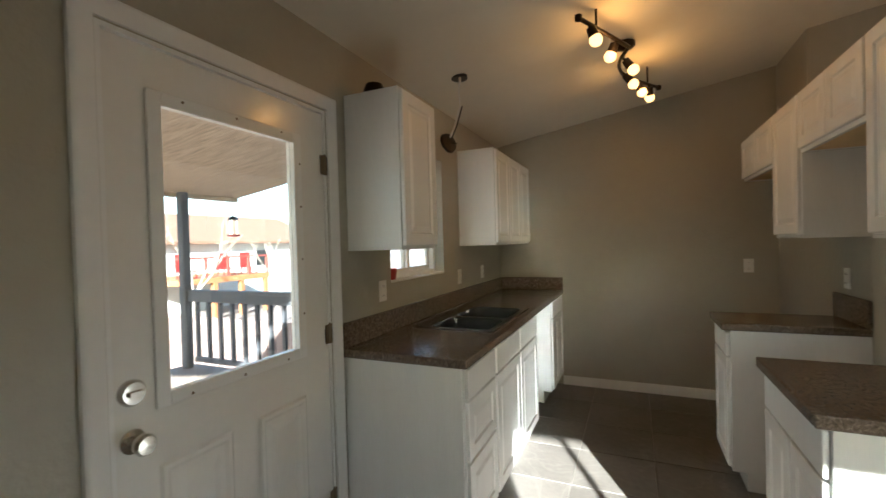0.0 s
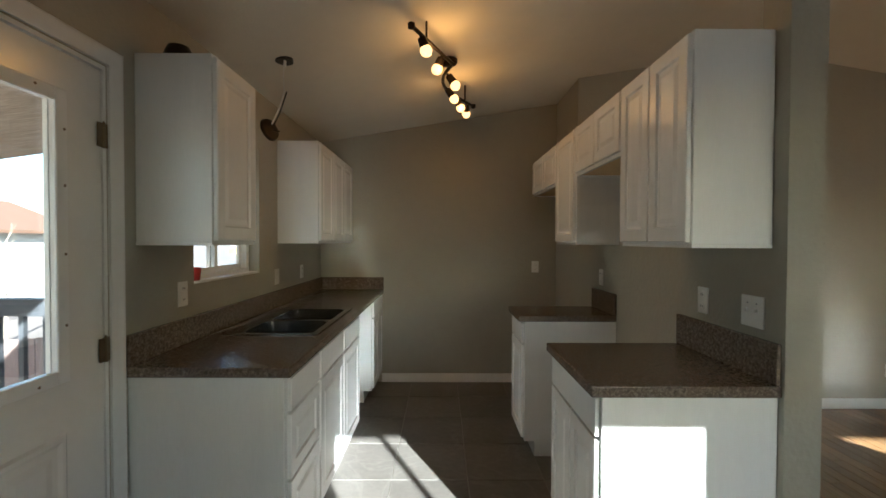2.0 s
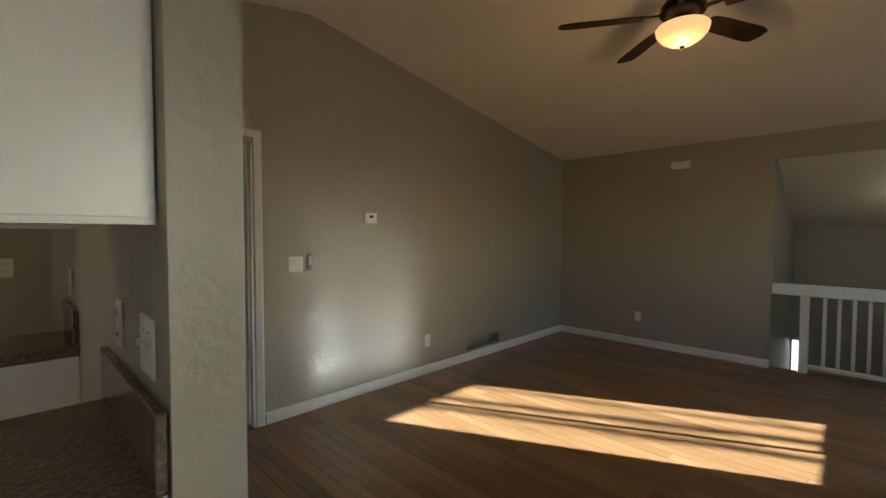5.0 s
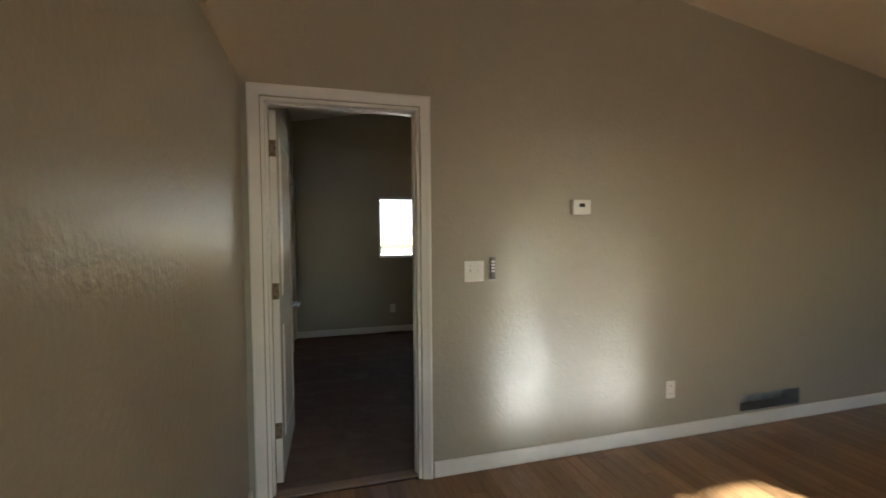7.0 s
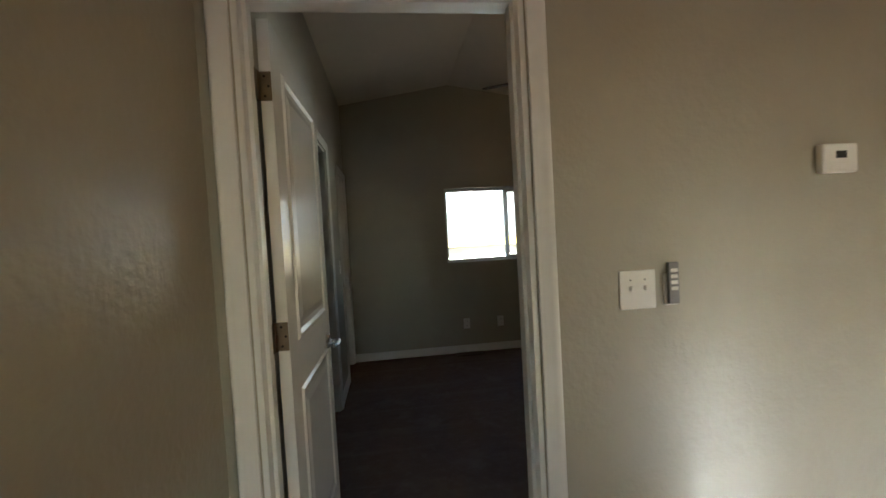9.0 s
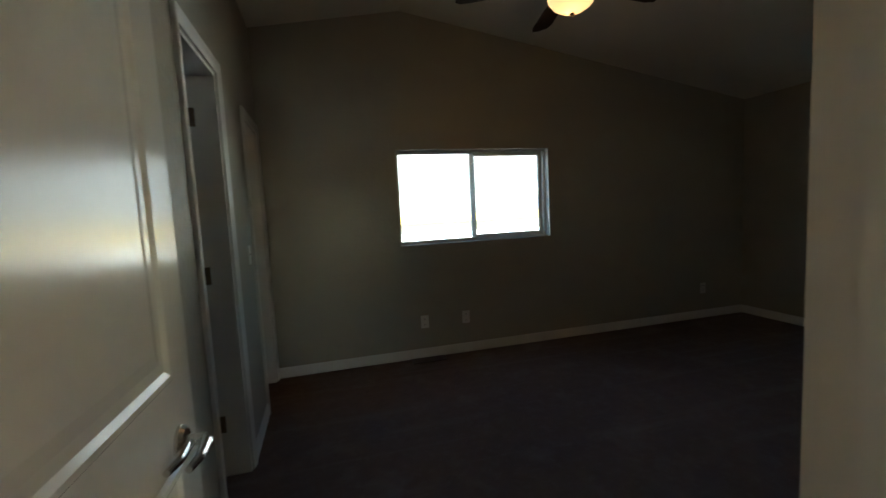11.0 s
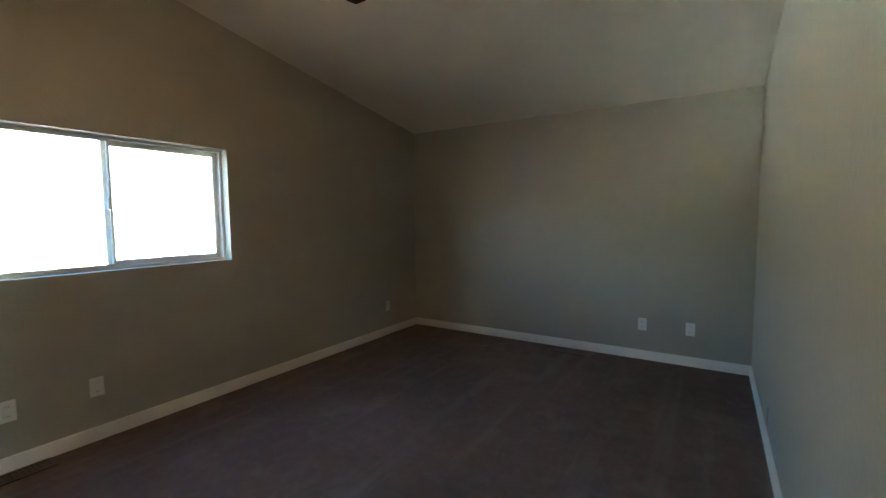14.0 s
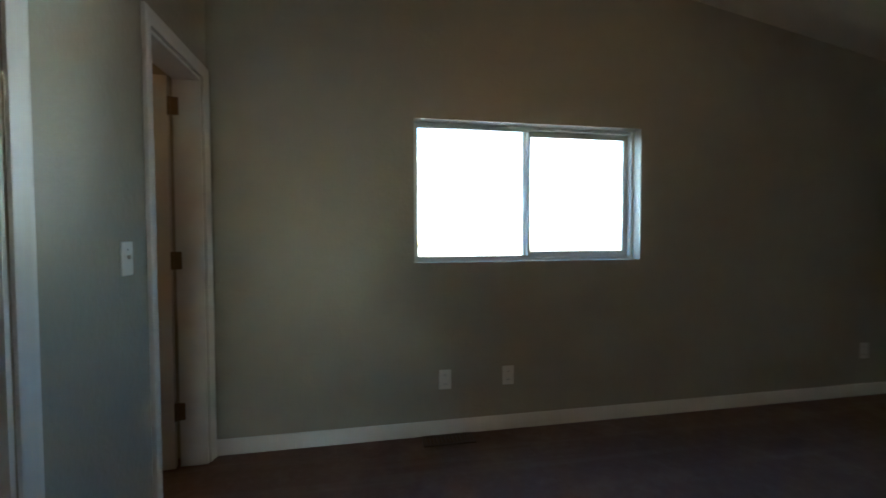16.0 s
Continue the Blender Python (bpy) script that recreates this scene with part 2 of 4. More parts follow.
def mesh_object(name, bm, mat, smooth=False):
    bmesh.ops.recalc_face_normals(bm, faces=bm.faces[:])
    me = bpy.data.meshes.new(name)
    bm.to_mesh(me)
    bm.free()
    me.materials.append(mat)
    if smooth:
        for p in me.polygons:
            p.use_smooth = True
        me.set_sharp_from_angle(angle=radians(35))
    return new(name, me)


def part(name, bm, mat, parent, label="", smooth=False):
    ob = mesh_object(name, bm, mat, smooth)
    ob.parent = parent
    if label:
        ob["label"] = label
    return ob


def thing(name, label, category, group="", kind="", at=(0, 0, 0)):
    ob = new(name)
    ob.empty_display_size = 0.05
    ob.location = at
    return tagged(ob, label, category, group, kind)


def structure(name, bm, mat, label, category):
    return tagged(mesh_object(name, bm, mat), label, category, kind="structure")


# ---- the shell ----
W, K_R, P_E, K_N = 0.0, 2.37, 2.50, 4.855
LR_N0, LR_N1, LR_E = 4.18, 4.31, 7.67
B_W, B_N, B_E = 2.51, 7.73, 7.45
S_IN, S_OUT = -0.55, -0.67
RIDGE, RIDGE_Z, PITCH = 3.84, 3.05, 0.167
BR_X, BR_Z, BR_P = 3.70, 3.00, 0.174


def ceil_z(x):
    return RIDGE_Z - PITCH * abs(x - RIDGE)


def bceil_z(x):
    return BR_Z - BR_P * abs(x - BR_X)


def gable(x0, x1, y0, y1, zf, top=0.03, z0=0.0, ridge=RIDGE):
    """A wall piece across the house whose top follows the vault."""
    pts = [(x0, z0), (x1, z0), (x1, zf(x1) + top)]
    if x0 < ridge < x1:
        pts.append((ridge, zf(ridge) + top))
    pts.append((x0, zf(x0) + top))
    return prism(pts, "y", y0, y1)

w_door = (1.185, 2.105, 0.0, 2.05)
w_win = (2.645, 3.40, 1.21, 2.03)
structure("wall_west", boxes(
    (-0.14, 0, S_OUT, w_door[0], 0, 2.42), (-0.14, 0, w_door[0], w_door[1], w_door[3], 2.42), (-0.14, 0, w_door[1], w_win[0], 0, 2.42),
    (-0.14, 0, w_win[0], w_win[1], 0, w_win[2]), (-0.14, 0, w_win[0], w_win[1], w_win[3], 2.42), (-0.14, 0, w_win[1], 7.87, 0, 2.42)),
    WALL, "greige painted drywall with a light orange-peel texture", "wall")
structure("wall_kitchen_end", gable(0, 2.38, K_N, K_N + 0.12, ceil_z), WALL, "plain greige painted drywall closing the kitchen", "wall")
structure("wall_closet_side", gable(K_R, B_W, LR_N0, K_N, ceil_z, ridge=9), WALL, "greige painted drywall beside the kitchen end", "wall")
structure("partition_wall", boxes((K_R, P_E, 2.0, LR_N0, 0, 2.125)), WALL, "greige painted partition stopping below the vaulted ceiling", "wall")
structure("partition_post", gable(K_R, P_E - 0.004, 1.97, 2.0, ceil_z, ridge=9), WALL, "painted post at the end of the kitchen partition", "post")
tagged(mesh_object("post_upper", merge(gable(K_R + 0.002, P_E - 0.006, 2.0, 2.1, ceil_z, z0=2.125, ridge=9)), WALL), "painted post standing on the partition up to the ceiling", "post", kind="structure")
# wall with the bedroom door and the return-air hole
d0, d1, dz = 2.59, 3.385, 2.045
v0, v1, vz0, vz1 = 5.66, 6.22, 0.10, 0.222
structure("wall_north", merge(
    gable(B_W, d0, LR_N0, LR_N1, ceil_z), gable(d0, d1, LR_N0, LR_N1, ceil_z, z0=dz), gable(d1, v0, LR_N0, LR_N1, ceil_z),
    boxes((v0, v1, LR_N0, LR_N1, 0, vz0)), gable(v0, v1, LR_N0, LR_N1, ceil_z, z0=vz1), gable(v1, 7.79, LR_N0, LR_N1, ceil_z)),
    WALL, "greige painted drywall with a bedroom doorway and an open return duct", "wall")
structure("wall_east", boxes((LR_E, 7.79, 1.80, LR_N0, 0, 2.46), (LR_E, 7.79, S_OUT, 1.80, 2.165, 2.46)), WALL, "greige painted drywall ending at the stair opening", "wall")
k0, k1, kz = 2.36, 3.50, 2.09
l0, l1, lz0, lz1 = 6.20, 7.37, 0.84, 2.09
structure("wall_south", merge(
    gable(-0.14, k0, S_OUT, S_IN, ceil_z), gable(k0, k1, S_OUT, S_IN, ceil_z, z0=kz), boxes((k0, k1, S_OUT, S_IN, 0, lz0)), gable(k1, l0, S_OUT, S_IN, ceil_z),
    boxes((l0, l1, S_OUT, S_IN, 0, lz0)), gable(l0, l1, S_OUT, S_IN, ceil_z, z0=lz1), gable(l1, 9.62, S_OUT, S_IN, lambda x: max(ceil_z(x), 2.3))),
    WALL, "greige painted drywall with two windows", "wall")


def slab(x0, x1, y0, y1, zf, t=0.14):
    return prism([(x0, zf(x0)), (x1, zf(x1)), (x1, zf(x1) + t), (x0, zf(x0) + t)], "y", y0, y1)


structure("ceiling", merge(slab(-0.2, B_W - 0.07, S_OUT - 0.1, K_N + 0.1, ceil_z), slab(B_W - 0.07, RIDGE, S_OUT - 0.1, 4.25, ceil_z), slab(RIDGE, 7.80, S_OUT - 0.1, 4.25, ceil_z)),
          CEIL, "off-white textured vaulted ceiling", "ceiling")
structure("ceiling_bedroom", merge(slab(2.40, BR_X, 4.25, 7.9, bceil_z), slab(BR_X, 7.60, 4.25, 7.9, bceil_z)), CEIL, "off-white textured vaulted bedroom ceiling", "ceiling")

# bedroom shell
bw0, bw1, bz0, bz1 = 3.60, 5.06, 1.025, 1.857
structure("wall_bedroom_north", merge(
    gable(B_W, bw0, B_N, B_N + 0.14, bceil_z, ridge=BR_X), gable(bw0, bw1, B_N, B_N + 0.14, bceil_z, z0=bz1, ridge=BR_X), boxes((bw0, bw1, B_N, B_N + 0.14, 0, bz0)),
    gable(bw1, B_E + 0.12, B_N, B_N + 0.14, bceil_z, ridge=BR_X)), WALL, "greige painted drywall with a wide sliding window", "wall")
structure("wall_bedroom_east", boxes((B_E, B_E + 0.12, LR_N1, B_N, 0, 2.37)), WALL, "plain greige painted drywall", "wall")
c0, c1, e0, e1, ez = 5.84, 6.405, 7.11, 7.655, 1.985
structure("wall_bedroom_west", boxes(
    (2.38, B_W, K_N, c0, 0, 2.84), (2.38, B_W, c0, c1, dz, 2.84), (2.38, B_W, c1, e0, 0, 2.84), (2.38, B_W, e0, e1, ez, 2.84), (2.38, B_W, e1, B_N + 0.14, 0, 2.84)),
    WALL, "greige painted drywall with two doorways", "wall")
structure("wall_bath_side", boxes((0, 2.38, 6.78, 6.88, 0, 2.42)), WALL, "plain greige painted wall between closet and bathroom", "wall")
structure("wall_back_rooms", boxes((0, 2.38, B_N + 0.004, B_N + 0.14, 0, 2.42)), WALL, "plain greige painted wall", "wall")
structure("ceiling_back_rooms", boxes((-0.14, 2.38, K_N + 0.12, B_N + 0.14, 2.42, 2.5)), CEIL, "flat off-white ceiling", "ceiling")

# stair hall
structure("wall_hall_side", boxes((7.79, 9.62, 1.80, 1.92, -1.5, 2.4)), WALL, "greige painted stairwell wall", "wall")
structure("wall_hall_east", boxes((9.5, 9.62, S_IN, 1.685, -1.5, 2.2), (9.5, 9.62, 1.685, 1.785, -1.5, -0.6), (9.5, 9.62, 1.685, 1.785, -0.02, 2.2), (9.5, 9.62, 1.785, 1.80, -1.5, 2.2)), WALL, "greige painted stairwell wall with a small window", "wall")
structure("wall_hall_south", boxes((7.69, 9.62, S_OUT, S_IN, -1.5, -0.001)), WALL, "greige painted stairwell wall below the living floor", "wall")
structure("ceiling_hall", prism([(7.79, 2.19), (9.56, 1.45), (9.56, 1.6), (7.79, 2.46)], "y", S_OUT, 1.81), CEIL, "sloping off-white stairwell ceiling", "ceiling")
structure("floor_hall", boxes((7.69, 9.62, S_OUT, 1.92, -1.6, -1.5)), CARPET, "brown carpet at the foot of the stair", "floor")
structure("wall_stair_face", boxes((7.67, 7.69, S_OUT, 1.80, -1.5, -0.03)), WALL, "painted face under the stair opening", "wall")

# floors
structure("floor", boxes((-0.14, 2.435, S_OUT, K_N + 0.02, -0.12, -0.004)), GROUT, "pale grout bed of the tiled kitchen floor", "floor")
structure("floor_living", boxes((2.435, 7.79, S_OUT, 4.25, -0.12, -0.004)), SUBFLOOR, "dark seams under the oak strip floor", "floor")
structure("floor_bedroom", boxes((2.38, 7.57, 4.25, 7.87, -0.12, 0.004)), CARPET, "brown cut-pile carpet with faint vacuum marks", "carpet")
structure("floor_back_rooms", boxes((-0.14, 2.38, K_N + 0.02, 7.87, -0.12, 0.002)), CARPET, "brown carpet in the closet", "floor")
structure("threshold", box(d0 + 0.01, d1 - 0.01, 4.20, 4.275, 0.002, 0.013, 0.004), DECKWOOD, "worn wooden threshold strip at the bedroom door", "threshold")


def baseboard(x0, y0, x1, y1, nx, ny):
    """A board along a wall face; (nx, ny) points into the room."""
    h, t = 0.088, 0.014
    prof = [(0, 0.002), (t, 0.002), (t, h - 0.012), (t * 0.45, h), (0, h)]
    L = math.hypot(x1 - x0, y1 - y0)
    bm = prism(prof, "y", 0, L)
    ux, uy = (x1 - x0) / L, (y1 - y0) / L
    bm.transform(Matrix(((nx, ux, 0, x0), (ny, uy, 0, y0), (0, 0, 1, 0), (0, 0, 0, 1))))
    return bm


def trim(name, bm, label):
    return tagged(mesh_object(name, bm, TRIM, True), label, "trim", kind="structure")


trim("baseboard", baseboard(0.62, K_N, K_R, K_N, 0, -1), "white painted baseboard of the kitchen end wall")
trim("baseboard", merge(baseboard(d1 + 0.07, LR_N0, v0 + 0.0, LR_N0, 0, -1), baseboard(v0, LR_N0, 7.67, LR_N0, 0, -1)), "white painted baseboard of the living room")
trim("baseboard", baseboard(LR_E, 1.80, LR_E, LR_N0 - 0.014, -1, 0), "white painted baseboard of the living room")
trim("baseboard", baseboard(P_E, 1.97, P_E, LR_N0, 1, 0), "white painted baseboard along the partition")
trim("baseboard", baseboard(B_W, B_N, B_E, B_N, 0, -1), "white painted baseboard under the bedroom window")
trim("baseboard", baseboard(B_E, LR_N1, B_E, B_N - 0.014, -1, 0), "white painted bedroom baseboard")
trim("baseboard", baseboard(d1 + 0.07, LR_N1, B_E - 0.014, LR_N1, 0, 1), "white painted bedroom baseboard")
trim("baseboard", merge(baseboard(B_W, LR_N1, B_W, c0 - 0.066, 1, 0), baseboard(B_W, c1 + 0.066, B_W, e0 - 0.066, 1, 0)), "white painted bedroom baseboard")


# ---- doors ----
def casing_yz(x, nx, y0, y1, z1, w=0.066):
    """Moulded casing with mitred corners round an opening in a wall across x."""
    prof = [(0.08, 0.0), (0.08, 0.009), (0.14, 0.011), (0.25, 0.0105), (0.33, 0.0125), (0.5, 0.0135), (0.66, 0.017), (0.78, 0.0195), (0.9, 0.019), (0.98, 0.0155), (1.0, 0.012), (1.0, 0.0)]
    bm = bmesh.new()
    rows = []
    for o, t in prof:
        o *= w
        rows.append([bm.verts.new((x + nx * t, y, z)) for y, z in ((y0 - o, 0.002), (y0 - o, z1 + o), (y1 + o, z1 + o), (y1 + o, 0.002))])
    for a, b in zip(rows, rows[1:]):
        for i in range(3):
            bm.faces.new((a[i], a[i + 1], b[i + 1], b[i]))
    for i in (0, 3):
        bm.faces.new([r[i] for r in rows])
    return bm


def casing_xz(y, ny, x0, x1, z1, w=0.066):
    bm = casing_yz(0, 1, x0, x1, z1, w)
    bm.transform(Matrix(((0, 1, 0, 0), (ny, 0, 0, y), (0, 0, 1, 0), (0, 0, 0, 1))))
    return bm


def door_slab(w, h, panels, t=0.035):
    """A moulded door lying in x, z with raised panels on both faces; panels as x0, x1, z0, z1."""
    bm = boxes((0, w, -t / 2, t / 2, 0.012, h))
    for s in (-1, 1):
        for x0, x1, z0, z1 in panels:
            y = s * t / 2
            def ring(i, d):
                return [bm.verts.new((xx, y + s * d, zz)) for xx, zz in ((x0 + i, z0 + i), (x1 - i, z0 + i), (x1 - i, z1 - i), (x0 + i, z1 - i))]
            loops = [ring(0, 0.0005), ring(0.008, 0.008), ring(0.018, 0.008), ring(0.03, 0.0015), ring(0.05, 0.0015), ring(0.075, 0.006)]
            for a, b in zip(loops, loops[1:]):
                for i in range(4):
                    bm.faces.new((a[i], a[(i + 1) % 4], b[(i + 1) % 4], b[i]))
            bm.faces.new(loops[-1])
    return bm


def lever_handle(parent, m, label="satin nickel lever handle"):
    h = part("door_handle", merge(lathe([(0.033, 0), (0.033, 0.006), (0.026, 0.014), (0.013, 0.016), (0.012, 0.045)], 20)), CHROME, parent, label, True)
    h.matrix_local = m
    part("lever", merge(rod((0, 0, 0.045), (0.02, 0, 0.056), 0.011, 0.012), rod((0.015, 0, 0.054), (0.075, 0, 0.058), 0.012, 0.009), rod((0.07, 0, 0.058), (0.115, 0, 0.05), 0.009, 0.007)), CHROME, h, "", True)
    return h


def hinge_at(parent, x, y, z, along):
    """A butt hinge: a knuckle and two leaves; along is 'x' or 'y'."""
    bm = merge(rod((x, y, z - 0.045), (x, y, z + 0.045), 0.006), rod((x, y, z + 0.045), (x, y, z + 0.052), 0.0045, 0.002),
               boxes((x - 0.03, x + 0.03, y - 0.0015, y + 0.0015, z - 0.043, z + 0.043) if along == "x" else (x - 0.0015, x + 0.0015, y - 0.03, y + 0.03, z - 0.043, z + 0.043)))
    return part("hinge", bm, BRASS, parent, "dull brass butt hinge", True)


trim("trim_bedroom_door", casing_xz(LR_N0, -1, d0, d1, dz, 0.06), "white moulded casing round the bedroom doorway")
trim("trim_bedroom_door", casing_xz(LR_N1, 1, d0, d1, dz), "white moulded casing round the bedroom doorway")
trim("jamb_bedroom_door", boxes((d0, d0 + 0.016, LR_N0 + 0.001, LR_N1 - 0.001, 0.003, dz), (d1 - 0.016, d1, LR_N0 + 0.001, LR_N1 - 0.001, 0.003, dz), (d0 + 0.016, d1 - 0.016, LR_N0 + 0.001, LR_N1 - 0.001, dz - 0.016, dz),
                                (d0 + 0.016, d0 + 0.027, 4.225, 4.262, 0.003, dz - 0.016), (d1 - 0.027, d1 - 0.016, 4.225, 4.262, 0.003, dz - 0.016), (d0 + 0.027, d1 - 0.027, 4.225, 4.262, dz - 0.027, dz - 0.016)),
     "white door jamb with stop")
for s0, s1, sz in ((c0, c1, dz), (e0, e1, ez)):
    trim("trim_side_door", casing_yz(B_W, 1, s0, s1, sz, 0.064), "white moulded casing round a side doorway")
    trim("jamb_side_door", boxes((2.381, B_W - 0.001, s0, s0 + 0.016, 0.003, sz), (2.381, B_W - 0.001, s1 - 0.016, s1, 0.003, sz), (2.381, B_W - 0.001, s0 + 0.016, s1 - 0.016, sz - 0.016, sz)), "white door jamb")
trim("trim_entry_door", casing_yz(W, 1, w_door[0], w_door[1], w_door[3], 0.066), "white moulded casing round the glazed door")
trim("jamb_entry_door", boxes((-0.139, -0.001, w_door[0], w_door[0] + 0.014, 0.003, w_door[3]), (-0.139, -0.001, w_door[1] - 0.014, w_door[1], 0.003, w_door[3]), (-0.139, -0.001, w_door[0] + 0.014, w_door[1] - 0.014, w_door[3] - 0.014, w_door[3])), "white door jamb")

PANELS = [(0.11, 0.63, 0.22, 0.86), (0.11, 0.63, 1.02, 1.90)]


def interior_door(name, label, w, m, h=2.02):
    d = tagged(new(name), label, "door")
    d.matrix_basis = m
    s = w / 0.74
    part("door_leaf", door_slab(w, h, [(a * s, b * s, z0, z1) for a, b, z0, z1 in PANELS]), DOORP, d)
    lever_handle(d, pose(w - 0.10, 0.0175, 0.89, -90, 0, 180))
    lever_handle(d, pose(w - 0.10, -0.0175, 0.89, 90, 0, 0) @ Matrix.Scale(-1, 4, (1, 0, 0)))
    for z in (0.30, 1.06, 1.82):
        h = part("hinge", merge(box(-0.002, 0.0, -0.0165, 0.019, z - 0.044, z + 0.044, 0.0008), box(-0.05, -0.013, 0.019, 0.021, z - 0.044, z + 0.044, 0.0008)), BRASS, d, "dull brass butt hinge")
        for k in range(5):
            part("knuckle", rod((-0.009, 0.0225, z - 0.044 + k * 0.0178), (-0.009, 0.0225, z - 0.044 + k * 0.0178 + 0.0168), 0.0072, None, 12), BRASS, h, "", True)
        for zz in (-0.03, 0.0, 0.03):
            part("screw", lathe([(0.004, 0), (0.003, 0.001)], 10, pose(-0.002, 0.004 if zz else -0.008, z + zz, 0, -90, 0)), BRONZE, h)
    return d


interior_door("door_2", "white two-panel interior door standing open into the bedroom", 0.74, pose(2.628, 4.338, 0.004, 0, 0, 89.0))
interior_door("door_3", "white two-panel closet door standing open", 0.535, pose(2.37, 6.365, 0.004, 0, 0, 178))
interior_door("door_4", "white two-panel bathroom door standing ajar", 0.505, pose(2.37, 7.615, 0.004, 0, 0, 186), 1.965)

# glazed entry door
d = tagged(new("door_1"), "white panelled exterior door with a large window, closed", "door")
dy0, dy1 = w_door[0] + 0.016, w_door[1] - 0.016
gy0, gy1, gz0, gz1 = 1.345, 1.905, 1.0, 1.872
xl = -0.008
part("door_leaf", merge(boxes((xl - 0.04, xl, dy0, gy0, 0.012, 2.03), (xl - 0.04, xl, gy1, dy1, 0.012, 2.03), (xl - 0.04, xl, gy0, gy1, 0.012, gz0), (xl - 0.04, xl, gy0, gy1, gz1, 2.03))), DOORP, d)
for pa in ((1.315, 1.57, 0.20, 0.80), (1.68, 1.935, 0.20, 0.80)):
    bm = bmesh.new()
    def ring(i, dd):
        return [bm.verts.new((xl + dd, yy, zz)) for yy, zz in ((pa[0] + i, pa[2] + i), (pa[1] - i, pa[2] + i), (pa[1] - i, pa[3] - i), (pa[0] + i, pa[3] - i))]
    loops = [ring(0, 0.0004), ring(0.01, 0.007), ring(0.022, 0.007), ring(0.035, 0.001), ring(0.055, 0.001), ring(0.08, 0.006)]
    for a, b in zip(loops, loops[1:]):
        for i in range(4):
            bm.faces.new((a[i], a[(i + 1) % 4], b[(i + 1) % 4], b[i]))
    bm.faces.new(loops[-1])
    part("panel", bm, DOORP, d)
for (a, b, c, e) in ((gy0 - 0.035, gy0 + 0.008, gz0 - 0.035, gz1 + 0.035), (gy1 - 0.008, gy1 + 0.035, gz0 - 0.035, gz1 + 0.035), (gy0 + 0.008, gy1 - 0.008, gz0 - 0.035, gz0 + 0.008), (gy0 + 0.008, gy1 - 0.008, gz1 - 0.008, gz1 + 0.035)):
    part("lite_frame", box(xl, xl + 0.012, a, b, c, e, 0.004, 2), TRIM, d)
gp = part("glass_pane", boxes((xl - 0.024, xl - 0.018, gy0, gy1, gz0, gz1)), GLASS, d)
gp.visible_shadow = False
for yy in (1.42, 1.62, 1.83):
    for zz in (gz0 - 0.02, gz1 + 0.02):
        part("screw", lathe([(0.005, 0), (0.004, 0.002)], 8, pose(xl + 0.012, yy, zz, 0, 90, 0)), BRASS, d)
for zz in (1.15, 1.38, 1.6, 1.78):
    part("screw", lathe([(0.005, 0), (0.004, 0.002)], 8, pose(xl + 0.012, gy1 + 0.022, zz, 0, 90, 0)), BRASS, d)
kb = part("door_knob", lathe([(0.034, 0), (0.034, 0.006), (0.016, 0.012), (0.014, 0.035), (0.027, 0.042), (0.03, 0.06), (0.024, 0.07), (0.0, 0.071)], 24, pose(xl, 1.245, 0.90, 0, 90, 0)), CHROME, d, "polished nickel knob", True)
part("deadbolt", merge(lathe([(0.037, 0), (0.037, 0.01), (0.03, 0.02), (0.0, 0.021)], 24, pose(xl, 1.245, 1.037, 0, 90, 0)), boxes((xl + 0.02, xl + 0.032, 1.227, 1.263, 1.031, 1.043))), CHROME, d, "polished nickel deadbolt thumbturn", True)
for zz in (0.27, 1.03, 1.80):
    hinge_at(d, xl + 0.008, dy1 + 0.004, zz, "y")

sw = thing("light_switch", "dark switch plate beside the glazed door", "light switch", at=(0, 0.905, 1.16))
part("plate", box(0, 0.008, -0.055, 0.0, -0.055, 0.055, 0.002), BLACKPL, sw)


# ---- windows ----
def slider_window(name, label, x0, x1, z0, z1, y, mat, stile, m=None, depth=0.06, f=0.035, g0=0.03, g1=0.03, lap=0.018):
    """A two-sash sliding window in a wall across y; m turns it into another wall."""
    wdw = tagged(new(name), label, "window", kind="structure")
    if m is not None:
        wdw.matrix_basis = m
    part("window_frame", boxes((x0, x0 + f, y, y + depth, z0, z1), (x1 - f, x1, y, y + depth, z0, z1), (x0 + f, x1 - f, y, y + depth, z0, z0 + f), (x0 + f, x1 - f, y, y + depth, z1 - f, z1)), mat, wdw)
    for i, (a, b, g) in enumerate(((x0 + f, stile + lap, g0), (stile - lap, x1 - f, g1))):
        yy = y + 0.008 + 0.026 * i
        s = part("sash", boxes((a, a + g, yy, yy + 0.022, z0 + f, z1 - f), (b - g, b, yy, yy + 0.022, z0 + f, z1 - f), (a + g, b - g, yy, yy + 0.022, z0 + f, z0 + f + g), (a + g, b - g, yy, yy + 0.022, z1 - f - g, z1 - f)), mat, wdw)
        p = part("pane", boxes((a + g, b - g, yy + 0.009, yy + 0.013, z0 + f + g, z1 - f - g)), GLASS, s)
        p.visible_shadow = False
    part("latch", box(stile - 0.012, stile + 0.012, y - 0.006, y + 0.008, (z0 + z1) / 2 - 0.04, (z0 + z1) / 2 + 0.04, 0.004), mat, wdw)
    return wdw


